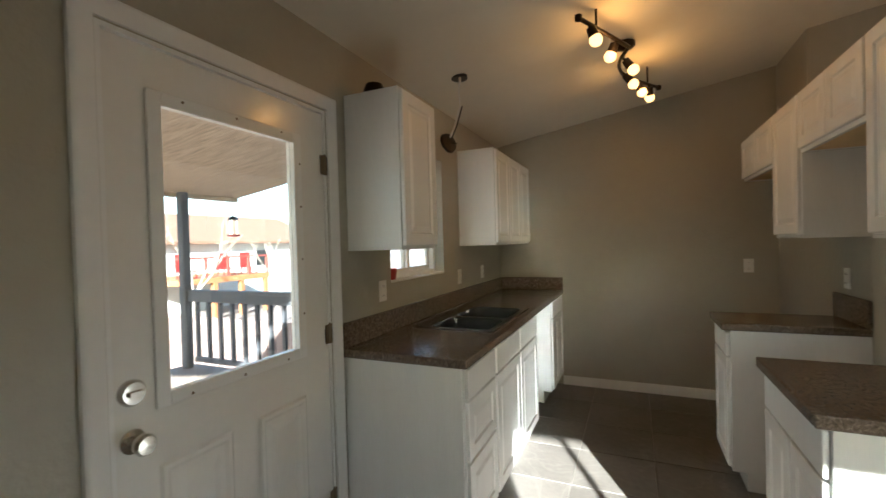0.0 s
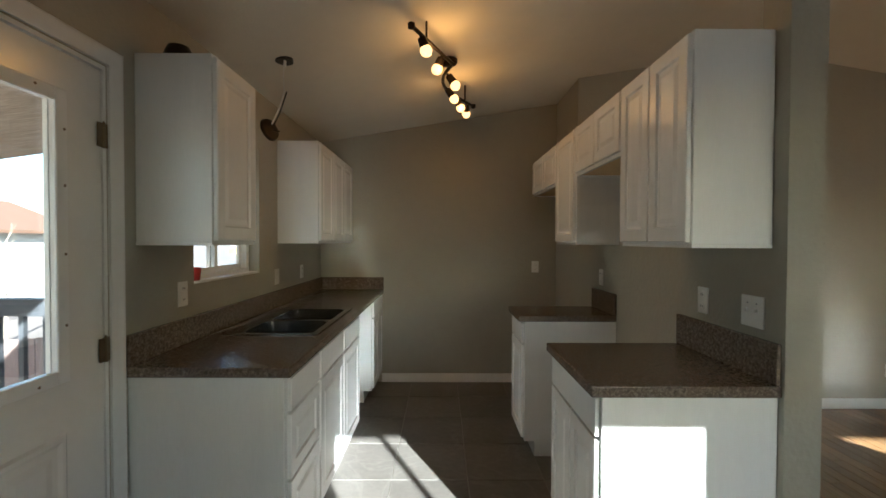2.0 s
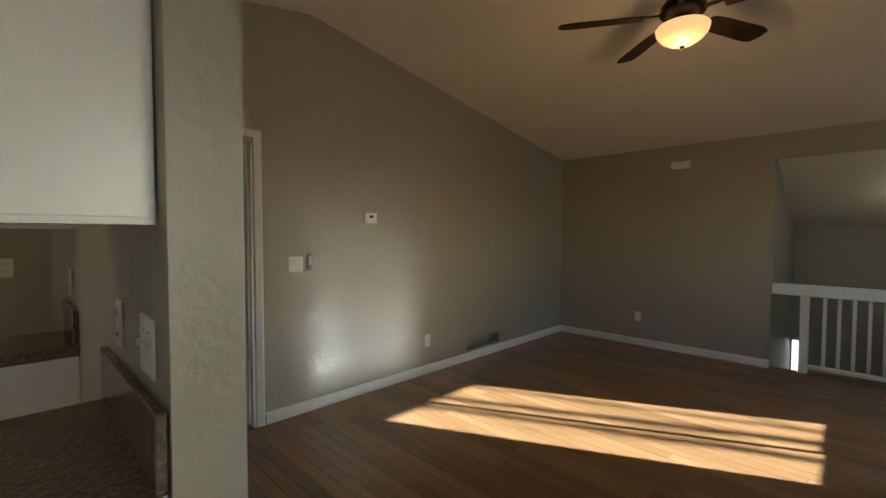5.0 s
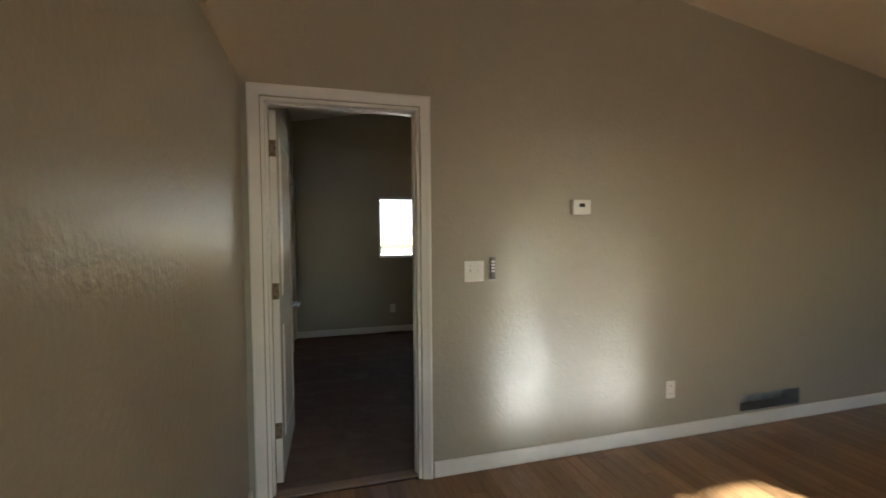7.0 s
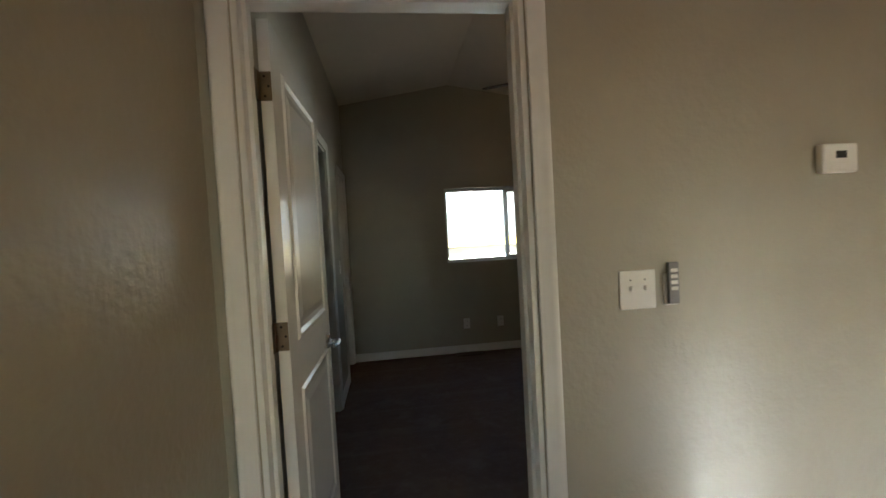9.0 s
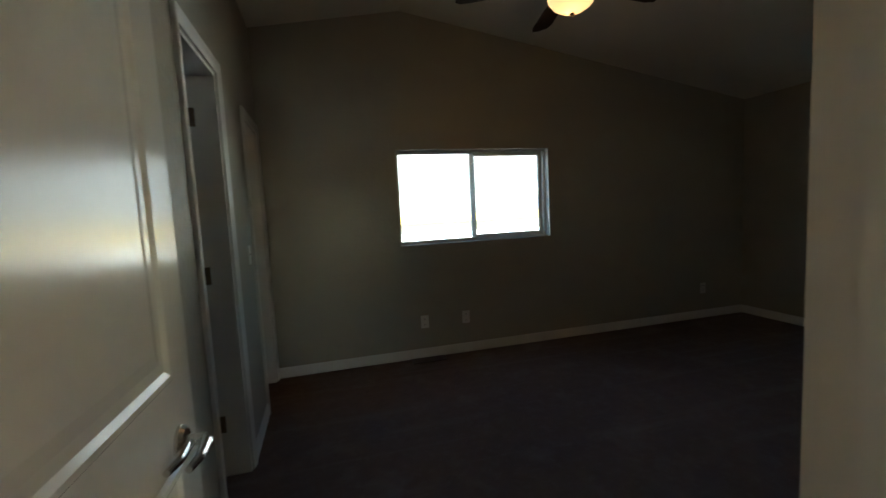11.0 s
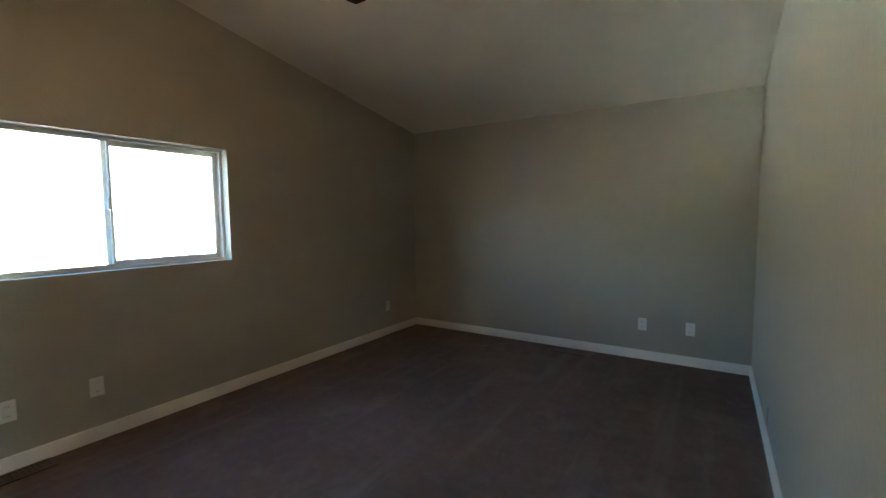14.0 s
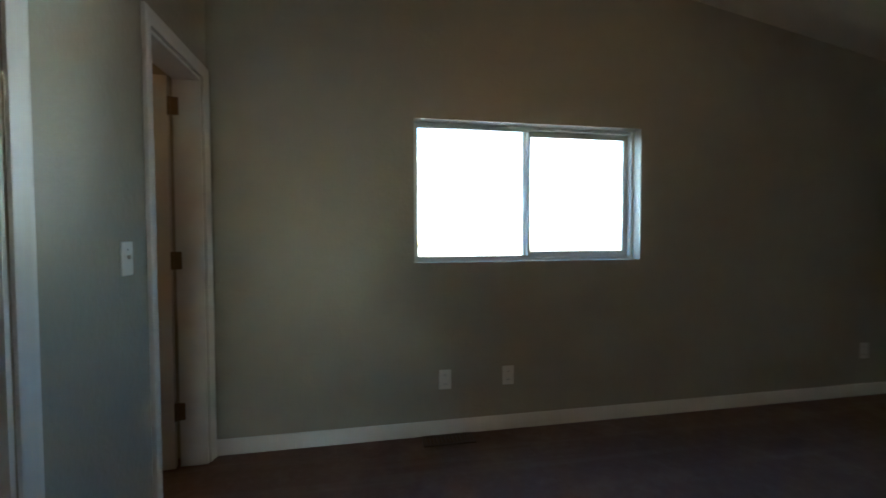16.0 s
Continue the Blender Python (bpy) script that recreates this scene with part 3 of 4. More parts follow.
slider_window("window_1", "pale vinyl-framed sliding window of the bedroom", bw0, bw1, bz0, bz1, B_N + 0.075, ALU, 4.325, f=0.018, g0=0.014, g1=0.036, lap=0.02)
slider_window("window_2", "white vinyl sliding window over the kitchen sink", w_win[0], w_win[1], w_win[2], w_win[3], 0.07, VINYL, 3.0, Matrix(((0, -1, 0, 0), (1, 0, 0, 0), (0, 0, 1, 0), (0, 0, 0, 1))))
slider_window("window_3", "white vinyl sliding window of the living room", l0, l1, lz0, lz1, S_OUT + 0.01, VINYL, 6.74)
slider_window("window_4", "white vinyl sliding window of the dining corner", k0, k1, lz0, kz, S_OUT + 0.01, VINYL, 2.93)
trim("window_sill", box(0.0, -0.075, w_win[0], w_win[1], w_win[2] - 0.0, w_win[2] + 0.012, 0.003), "white painted kitchen window sill")
sp = thing("window_pane", "small bright pane beside the entry below the stair", "window", kind="structure")
gpp = part("pane", boxes((9.54, 9.55, 1.685, 1.785, -0.6, -0.02)), GLASS, sp)
gpp.visible_shadow = False


# ---- kitchen cabinets ----
def shaker(x, s, y0, y1, z0, z1, parent, name="cabinet_door"):
    """A raised-panel door on a cabinet face across x; s is the side it looks to."""
    t = 0.019
    bm = bmesh.new()
    def P(d, yy, zz):
        return bm.verts.new((x + s * d, yy, zz))
    def ring(i, d):
        return [P(d, y0 + i, z0 + i), P(d, y1 - i, z0 + i), P(d, y1 - i, z1 - i), P(d, y0 + i, z1 - i)]
    r = min(0.055, (y1 - y0) * 0.2, (z1 - z0) * 0.28)
    loops = [ring(0, 0.001), ring(0, t - 0.003), ring(0.003, t), ring(r, t), ring(r + 0.006, t - 0.008), ring(r + 0.016, t - 0.008)]
    if min(y1 - y0, z1 - z0) > 0.2:
        loops += [ring(r + 0.036, t - 0.002)]
    for a, b in zip(loops, loops[1:]):
        for i in range(4):
            bm.faces.new((a[i], a[(i + 1) % 4], b[(i + 1) % 4], b[i]))
    bm.faces.new(loops[-1])
    return part(name, bm, CAB, parent)


def slab_front(x, s, y0, y1, z0, z1, parent):
    xs = sorted((x + s * 0.001, x + s * 0.019))
    return part("drawer_front", box(*xs, y0, y1, z0, z1, 0.004, 2), CAB, parent)


def base_cabinet(label, xb, xf, y0, y1, rows, group="base cabinets", well=False):
    """xb: back, xf: face. rows: (kind, y0, y1, z0, z1)."""
    s = 1 if xf > xb else -1
    c = thing("base_cabinet", label, "cabinet", group, at=(0, 0, 0))
    bx = sorted((xb, xf))
    carcass = [(*bx, y0, y1, 0.105, 0.896)]
    if well:
        carcass = [(*bx, y0, y1, 0.105, 0.715), (bx[0], bx[0] + 0.018, y0, y1, 0.715, 0.896), (bx[1] - 0.018, bx[1], y0, y1, 0.715, 0.896),
                   (bx[0] + 0.018, bx[1] - 0.018, y0, y0 + 0.018, 0.715, 0.896), (bx[0] + 0.018, bx[1] - 0.018, y1 - 0.018, y1, 0.715, 0.896)]
    part("body", boxes(carcass[0]), CAB, c)
    for row in carcass[1:]:
        part("side_panel", boxes(row), CAB, c)
    part("toe_kick", boxes((*sorted((xb, xf - s * 0.07)), y0 + 0.004, y1 - 0.004, 0.002, 0.105)), CAB, c)
    for kind, a, b, z0, z1 in rows:
        (shaker if kind == "door" else slab_front)(xf, s, a, b, z0, z1, c) if kind != "panel_drawer" else shaker(xf, s, a, b, z0, z1, c, "drawer_front")
    return c


LF = 0.605
base_cabinet("white base cabinet with three stacked drawers", 0.003, LF, 2.195, 2.63, [("drawer", 2.225, 2.615, 0.75, 0.883), ("panel_drawer", 2.225, 2.615, 0.48, 0.738), ("panel_drawer", 2.225, 2.615, 0.125, 0.468)])
base_cabinet("white sink base cabinet with two doors", 0.003, LF, 2.63, 3.645, [("drawer", 2.645, 3.13, 0.75, 0.883), ("drawer", 3.15, 3.63, 0.75, 0.883), ("door", 2.645, 3.13, 0.125, 0.738), ("door", 3.15, 3.63, 0.125, 0.738)], well=True)
base_cabinet("white base cabinet beyond the empty dishwasher space", 0.003, LF, 4.285, K_N - 0.003, [("drawer", 4.30, 4.84, 0.75, 0.883), ("door", 4.30, 4.565, 0.125, 0.738), ("door", 4.58, 4.84, 0.125, 0.738)])
RF = 1.765
base_cabinet("white base cabinet with one drawer and two doors by the post", K_R - 0.003, RF, 1.995, 2.60, [("drawer", 2.01, 2.585, 0.75, 0.883), ("door", 2.01, 2.29, 0.125, 0.738), ("door", 2.305, 2.585, 0.125, 0.738)])
base_cabinet("narrow white base cabinet beyond the empty range space", K_R - 0.003, RF, 3.35, 3.755, [("drawer", 3.365, 3.74, 0.75, 0.883), ("door", 3.365, 3.74, 0.125, 0.738)])


def upper_cabinet(label, xb, xf, y0, y1, z0, z1, doors, open_below=False):
    s = 1 if xf > xb else -1
    c = thing("wall_cabinet", label, "cabinet", "wall cabinets")
    part("body", box(*sorted((xb, xf)), y0, y1, z0 + 0.012, z1, 0.002), CAB, c)
    part("bottom_panel", boxes((*sorted((xb + s * 0.012, xf - s * 0.018)), y0 + 0.016, y1 - 0.016, z0 + 0.006, z0 + 0.0125)), CABIN if open_below else CAB, c)
    part("bottom_rail", boxes((*sorted((xf - s * 0.018, xf)), y0, y1, z0, z0 + 0.012), (*sorted((xb, xf - s * 0.018)), y0, y0 + 0.016, z0, z0 + 0.012), (*sorted((xb, xf - s * 0.018)), y1 - 0.016, y1, z0, z0 + 0.012)), CAB, c)
    n = doors
    g = 0.008
    w = (y1 - y0 - 0.02 - g * (n - 1)) / n
    for i in range(n):
        a = y0 + 0.01 + i * (w + g)
        shaker(xf, s, a, a + w, z0 + 0.02, z1 - 0.012, c)
    return c


UZ0, UZ1 = 1.405, 2.162
upper_cabinet("narrow white wall cabinet beside the glazed door", 0.003, 0.305, 2.245, 2.615, UZ0, UZ1, 1)
upper_cabinet("white wall cabinet with three doors in the corner", 0.003, 0.305, 3.71, K_N - 0.003, UZ0, UZ1, 3)
RU = 2.085
upper_cabinet("white wall cabinet with two doors beside the post", K_R - 0.003, RU, 2.03, 2.60, UZ0, UZ1, 2)
upper_cabinet("short white wall cabinet over the empty range space", K_R - 0.003, RU, 2.602, 3.31, 1.845, UZ1, 2, True)
upper_cabinet("narrow tall white wall cabinet", K_R - 0.003, RU, 3.312, 3.76, UZ0, UZ1, 1)
upper_cabinet("short white wall cabinet over the refrigerator space", K_R - 0.003, RU, 3.762, 4.57, 1.845, UZ1, 2, True)

# ---- counters and sink ----
sy0, sy1, sx0, sx1 = 2.74, 3.59, 0.09, 0.575


def counter(label, pieces, splash, at_edge):
    c = thing("countertop", label, "countertop", "countertops")
    part("worktop", pieces, COUNTER, c)
    for bm in splash:
        part("backsplash", bm, COUNTER, c)
    return c


counter("long speckled brown laminate countertop with a sink cut-out", merge(
    box(0.003, 0.635, 2.176, sy0 + 0.012, 0.898, 0.938, 0.005, 2), box(0.003, 0.635, sy1 - 0.012, K_N - 0.003, 0.898, 0.938, 0.005, 2),
    boxes((0.003, sx0 + 0.012, sy0 + 0.006, sy1 - 0.006, 0.899, 0.9375), (sx1 - 0.012, 0.634, sy0 + 0.006, sy1 - 0.006, 0.899, 0.9375))),
    [box(0.003, 0.022, 2.176, K_N - 0.003, 0.9385, 1.06, 0.003), box(0.0225, 0.635, K_N - 0.022, K_N - 0.003, 0.9385, 1.06, 0.003)], 0.635)
counter("short speckled brown laminate countertop by the post", box(1.722, K_R - 0.003, 1.975, 2.60, 0.898, 0.938, 0.005, 2), [box(K_R - 0.022, K_R - 0.003, 1.98, 2.60, 0.9385, 1.08, 0.003)], 0)
counter("small speckled brown laminate countertop", box(1.722, K_R - 0.003, 3.342, 3.762, 0.898, 0.938, 0.005, 2), [box(K_R - 0.022, K_R - 0.003, 3.342, 3.762, 0.9385, 1.08, 0.003)], 0)

sink = thing("kitchen_sink", "double-bowl stainless steel drop-in sink without a faucet", "sink")
ymid = 3.135
bowl_rows = ((sy0 + 0.035, ymid - 0.018), (ymid + 0.018, sy1 - 0.035))
bx0, bx1 = sx0 + 0.085, sx1 - 0.035
part("rim", merge(boxes((sx0, bx0, sy0, sy1, 0.9385, 0.944), (bx1, sx1, sy0, sy1, 0.9385, 0.944), (bx0, bx1, sy0, bowl_rows[0][0], 0.9385, 0.944), (bx0, bx1, bowl_rows[0][1], bowl_rows[1][0], 0.9385, 0.944), (bx0, bx1, bowl_rows[1][1], sy1, 0.9385, 0.944))), STEEL, sink)
for a, b in bowl_rows:
    bm = bmesh.new()
    def rr(x0, x1, y0, y1, z, r):
        out = []
        for cx, cy, t0 in ((x1 - r, y1 - r, 0), (x0 + r, y1 - r, 90), (x0 + r, y0 + r, 180), (x1 - r, y0 + r, 270)):
            for k in range(5):
                t = radians(t0 + 22.5 * k)
                out.append(bm.verts.new((cx + r * math.cos(t), cy + r * math.sin(t), z)))
        return out
    loops = [rr(bx0 - 0.006, bx1 + 0.006, a - 0.006, b + 0.006, 0.9445, 0.05), rr(bx0, bx1, a, b, 0.940, 0.05), rr(bx0 + 0.012, bx1 - 0.012, a + 0.012, b - 0.012, 0.75, 0.05), rr(bx0 + 0.04, bx1 - 0.04, a + 0.04, b - 0.04, 0.735, 0.04)]
    for p, q in zip(loops, loops[1:]):
        n = len(p)
        for i in range(n):
            bm.faces.new((p[i], p[(i + 1) % n], q[(i + 1) % n], q[i]))
    bm.faces.new(loops[-1])
    bw = part("bowl", bm, STEEL, sink, "", True)
    part("drain", lathe([(0.045, 0.7352), (0.04, 0.738), (0.02, 0.7365)], 20, Matrix.Translation(((bx0 + bx1) / 2, (a + b) / 2, 0))), CHROME, bw, "", True)


# ---- plates, outlets, thermostat ----
def wall_plate(name, label, category, x, y, z, face, w=0.072, h=0.115, kind="outlet"):
    """A switch or outlet plate; face turns it to the wall (degrees about z, 0 looks to -y)."""
    p = thing(name, label, category, at=(x, y, z))
    p.rotation_euler = (0, 0, radians(face))
    part("cover_plate", box(-w / 2, w / 2, -0.006, 0, -h / 2, h / 2, 0.002), PLASTIC, p)
    if kind == "outlet":
        for zz in (0.026, -0.026):
            part("socket", lathe([(0.017, 0), (0.016, 0.0025)], 16, pose(0, -0.006, zz, 90, 0, 0)), PLASTIC, p, "", True)
            part("slot", boxes((-0.007, -0.0045, -0.0095, -0.0084, zz - 0.005, zz + 0.005), (0.0045, 0.007, -0.0095, -0.0084, zz - 0.005, zz + 0.005)), BLACKPL, p)
    elif kind == "switch":
        n = 2 if w > 0.1 else 1
        for i in range(n):
            cx = (i - (n - 1) / 2) * 0.046
            part("toggle", box(cx - 0.005, cx + 0.005, -0.018, -0.005, -0.002, 0.012, 0.002), PLASTIC, p)
            part("screw", lathe([(0.003, 0), (0.003, 0.001)], 8, pose(cx, -0.006, 0.03, 90, 0, 0)), GREYPL, p)
    return p


OL, OC = "white plastic wall outlet", "outlet"
wall_plate("outlet", OL, OC, 5.06, LR_N0, 0.328, 0)
wall_plate("outlet", OL, OC, LR_E, 3.12, 0.36, -90)
wall_plate("light_switch", "white double switch plate beside the bedroom door", "light switch", 3.695, LR_N0, 1.152, 0, 0.116, 0.116, "switch")
wall_plate("outlet", OL, OC, 3.779, B_N, 0.331, 0)
wall_plate("outlet", OL, OC, 4.17, B_N, 0.332, 0)
wall_plate("outlet", OL, OC, 6.9, B_N, 0.332, 0)
wall_plate("outlet", OL, OC, B_E, 5.141, 0.333, -90)
wall_plate("outlet", OL, OC, B_E, 4.756, 0.333, -90)
wall_plate("light_switch", "white switch plate between the two side doors", "light switch", B_W, 6.90, 1.11, 90, 0.072, 0.116, "switch")
wall_plate("outlet", "white outlet over the kitchen counter", OC, W, 2.55, 1.175, 90)
wall_plate("light_switch", "white switch plate beside the sink window", "light switch", W, 3.70, 1.16, 90, kind="switch")
wall_plate("outlet", "white outlet over the kitchen counter", OC, W, 4.26, 1.16, 90)
wall_plate("outlet", "white outlet over the short counter", OC, K_R, 2.42, 1.17, -90)
wall_plate("light_switch", "white double switch plate over the short counter", "light switch", K_R, 2.12, 1.17, -90, 0.116, 0.116, "switch")
wall_plate("outlet", "white outlet over the small counter", OC, K_R, 3.62, 1.17, -90)
wall_plate("outlet", "white outlet of the refrigerator space", OC, 2.16, K_N, 1.17, 0)

th = thing("thermostat", "white plastic wall thermostat with a grey display", "thermostat", at=(4.372, LR_N0, 1.518))
part("case", box(-0.062, 0.062, -0.028, 0, -0.045, 0.045, 0.006, 2), PLASTIC, th)
part("display", box(-0.018, 0.02, -0.0295, -0.0275, 0.0, 0.022, 0.0005), BLACKPL, th)
part("button_cover", box(-0.05, 0.05, -0.0292, -0.0275, -0.036, -0.014, 0.0005), PLASTIC, th)
rm = thing("fan_remote", "grey and white fan remote in a wall holder", "remote control", at=(3.80, LR_N0, 1.165))
part("holder", box(-0.021, 0.021, -0.012, 0, -0.065, 0.03, 0.003), PLASTIC, rm)
part("remote", box(-0.017, 0.017, -0.026, -0.0125, -0.06, 0.065, 0.004, 2), GREYPL, rm, "grey remote")
for i in range(4):
    part("button", box(-0.011, 0.011, -0.0275, -0.0255, 0.035 - 0.018 * i, 0.046 - 0.018 * i, 0.001), PLASTIC, rm)
sm = thing("door_chime", "white rectangular door chime high on the wall", "door chime", at=(LR_E, 2.665, 2.18))
part("cover", box(-0.04, 0, -0.1, 0.1, -0.045, 0.045, 0.006, 2), PLASTIC, sm)
vent = thing("return_duct", "open rectangular return-air hole with bare metal duct, no grille", "vent")
part("duct", boxes((v0, v1, LR_N1 - 0.012, LR_N1 - 0.004, vz0, vz1), (v0, v0 + 0.004, LR_N0 + 0.004, LR_N1 - 0.012, vz0, vz1), (v1 - 0.004, v1, LR_N0 + 0.004, LR_N1 - 0.012, vz0, vz1), (v0 + 0.004, v1 - 0.004, LR_N0 + 0.004, LR_N1 - 0.012, vz1 - 0.004, vz1), (v0 + 0.004, v1 - 0.004, LR_N0 + 0.004, LR_N1 - 0.012, vz0, vz0 + 0.004)), GALV, vent)


def floor_register(x, y, rz):
    r = thing("floor_register", "brown metal floor register in the carpet", "vent", at=(x, y, 0.005))
    r.rotation_euler = (0, 0, radians(rz))
    part("frame", boxes((-0.15, 0.15, -0.06, -0.045, 0, 0.008), (-0.15, 0.15, 0.045, 0.06, 0, 0.008), (-0.15, -0.135, -0.045, 0.045, 0, 0.008), (0.135, 0.15, -0.045, 0.045, 0, 0.008)), REGISTER, r)
    for i in range(12):
        x0 = -0.13 + i * 0.0225
        part("slat", boxes((x0, x0 + 0.01, -0.045, 0.045, 0.001, 0.006)), REGISTER, r)


floor_register(3.78, 7.645, 0)
floor_register(7.3, 5.75, 90)


# ---- lamps and fans ----
def ceiling_fan(x, y, zf, zc, turn, watts, label):
    """zf: the finial's height; zc: the ceiling's."""
    f = thing("ceiling_fan", label, "ceiling fan", at=(x, y, zf))
    part("canopy", lathe([(0.065, zc - zf + 0.03), (0.068, zc - zf - 0.03), (0.035, zc - zf - 0.075)], 24), BRONZE, f, "", True)
    part("downrod", lathe([(0.013, 0.2), (0.013, zc - zf - 0.06)], 12), BRONZE, f, "", True)
    part("motor", lathe([(0.04, 0.285), (0.09, 0.27), (0.115, 0.24), (0.118, 0.2), (0.09, 0.175), (0.05, 0.165), (0.05, 0.13), (0.1, 0.125)], 32), BRONZE, f, "", True)
    prof = [(0.012, 0.018), (0.06, 0.028), (0.105, 0.055), (0.132, 0.09), (0.138, 0.118), (0.13, 0.128)]
    part("bowl_shade", lathe(prof, 32), BOWL, f, "lit frosted amber glass bowl", True)
    part("finial", lathe([(0.004, -0.006), (0.012, 0.002), (0.014, 0.014), (0.006, 0.02)], 14), BRONZE, f, "", True)
    for i in range(5):
        a = radians(turn + 72 * i)
        bm = bmesh.new()
        pts = [(0.2, -0.05), (0.3, -0.062), (0.6, -0.07), (0.66, -0.055), (0.675, 0.0), (0.66, 0.055), (0.6, 0.07), (0.3, 0.062), (0.2, 0.05)]
        lo = [bm.verts.new((px, py, -0.003)) for px, py in pts]
        hi = [bm.verts.new((px, py, 0.003)) for px, py in pts]
        bm.faces.new(lo[::-1])
        bm.faces.new(hi)
        for k in range(len(pts)):
            bm.faces.new((lo[k], lo[(k + 1) % len(pts)], hi[(k + 1) % len(pts)], hi[k]))
        bl = part("blade", bm, BLADE, f)
        bl.matrix_local = Matrix.Translation((0, 0, 0.19)) @ Matrix.Rotation(a, 4, "Z") @ Matrix.Rotation(radians(-12), 4, "X")
        part("blade_iron", merge(boxes((0.09, 0.26, -0.014, 0.014, 0.004, 0.009)), boxes((0.2, 0.27, -0.035, 0.035, 0.0035, 0.008))), BRONZE, bl)
    lamp = bpy.data.lights.new("bulb", "POINT")
    lamp.energy, lamp.color, lamp.shadow_soft_size = watts, (1.0, 0.56, 0.24), 0.09
    lo_ = new("bulb_light", lamp)
    lo_.parent = f
    lo_.location = (0, 0, -0.06)
    return f


ceiling_fan(4.859, 1.89, 2.425, ceil_z(4.859), 49, 0.7, "dark five-blade ceiling fan with a lit amber bowl")
ceiling_fan(4.414, 6.276, 2.385, bceil_z(4.414), 5, 0.13, "dark five-blade bedroom ceiling fan with a lit amber bowl")

tl = thing("track_light", "oil-rubbed bronze S-shaped track light with six lit globe bulbs", "ceiling light", at=(1.28, 3.16, ceil_z(1.25)))
org = Vector((1.25, 3.16, ceil_z(1.25)))
TZ = 2.50
def L(x, y, z):
    return Vector((x, y, z)) - org
part("canopy", lathe([(0.058, 0.0), (0.058, -0.022), (0.045, -0.036), (0.02, -0.042), (0.014, -0.046)], 24, Matrix.Translation((-0.023, 0.208, -0.004))), BRONZE, tl, "", True)
bar1 = [L(1.03, 2.70, TZ), L(1.25, 3.16, TZ)]
curve = [L(1.25 - 0.05 * math.sin(math.pi * k / 8) - 0.02 * k / 8, 3.16 + 0.062 * k, TZ) for k in range(9)]
bar2 = [curve[-1], L(1.435, 3.97, TZ)]
part("bar", tube(bar1, 0.011), BRONZE, tl, "", True)
part("curved_bar", tube(curve, 0.011), BRONZE, tl, "", True)
part("bar", tube(bar2, 0.011), BRONZE, tl, "", True)
for e in (bar1[0], bar2[1]):
    part("end_cap", lathe([(0.008, -0.018), (0.018, -0.012), (0.018, 0.012), (0.008, 0.018)], 12, Matrix.Translation(e)), BRONZE, tl, "", True)
for e in (L(1.10, 2.85, TZ), L(1.36, 3.82, TZ)):
    part("stem", rod(e, e + Vector((0, 0, ceil_z(1.2) - TZ)), 0.006), BRONZE, tl)
for bx_, by_, ax_, ay_ in ((1.10, 2.80, 1.07, 2.785), (1.155, 3.04, 1.185, 3.03), (1.27, 3.30, 1.215, 3.30), (1.27, 3.555, 1.21, 3.55), (1.325, 3.76, 1.285, 3.745), (1.375, 3.91, 1.37, 3.86)):
    e, c = L(ax_, ay_, TZ), L(bx_, by_, 2.42)
    u_ = (c - e).normalized()
    hd = part("lamp_head", merge(rod(e, e + u_ * 0.03, 0.008), rod(e + u_ * 0.02, c - u_ * 0.022, 0.022, 0.027, 16)), BRONZE, tl, "", True)
    bm = bmesh.new()
    bmesh.ops.create_uvsphere(bm, u_segments=16, v_segments=10, radius=0.032, matrix=Matrix.Translation(c))
    part("globe_bulb", bm, BULB, hd, "lit clear globe bulb", True)

for x, y in ((1.2, 2.95), (1.33, 3.68)):
    lamp = bpy.data.lights.new("bulb", "POINT")
    lamp.energy, lamp.color, lamp.shadow_soft_size = 0.3, (1.0, 0.46, 0.12), 0.04
    lo_ = new("bulb_light", lamp)
    lo_.parent = tl
    lo_.location = L(x, y, 2.40)

# wires and hanging canopy over the sink
pc = thing("pendant_wiring", "bare wires with a dark canopy plate hanging from a ceiling box", "pendant wiring", at=(0.31, 3.02, ceil_z(0.31)))
z0_ = ceil_z(0.31)
part("ceiling_box", lathe([(0.05, -0.012), (0.05, 0.03)], 16), BLACKPL, pc, "open ceiling junction box", True)
wire = [Vector((0, 0, 0)), Vector((-0.01, 0.01, -0.09)), Vector((0.0, 0, -0.18)), Vector((-0.04, 0, -0.3)), Vector((-0.075, 0, -0.37))]
part("wire", tube(wire, 0.004, 6), PLASTIC, pc, "pale cable")
part("wire", tube([w_ + Vector((0.012, 0.004, 0)) for w_ in wire[2:]], 0.004, 6), BLACKPL, pc)
part("wire_nut", rod((0.01, -0.02, -0.0), (0.012, -0.02, -0.05), 0.009, 0.005), PLASTIC, pc)
part("canopy_plate", merge(lathe([(0.066, 0.0), (0.06, 0.016), (0.03, 0.024), (0.006, 0.026)], 24, Matrix.Translation((-0.09, 0, -0.4)) @ Matrix.Rotation(radians(75), 4, "Y") @ Matrix.Rotation(radians(20), 4, "X")), rod((-0.07, 0, -0.4), (-0.01, -0.05, -0.42), 0.004)), BRONZE, pc, "round bronze canopy plate", True)
cp = thing("lamp_canopy", "small round dark lamp canopy lying on the wall cabinet", "lamp part", at=(0.13, 2.325, UZ1))
part("dome", lathe([(0.055, 0.0), (0.053, 0.03), (0.04, 0.058), (0.01, 0.07)], 24), BRONZE, cp, "", True)
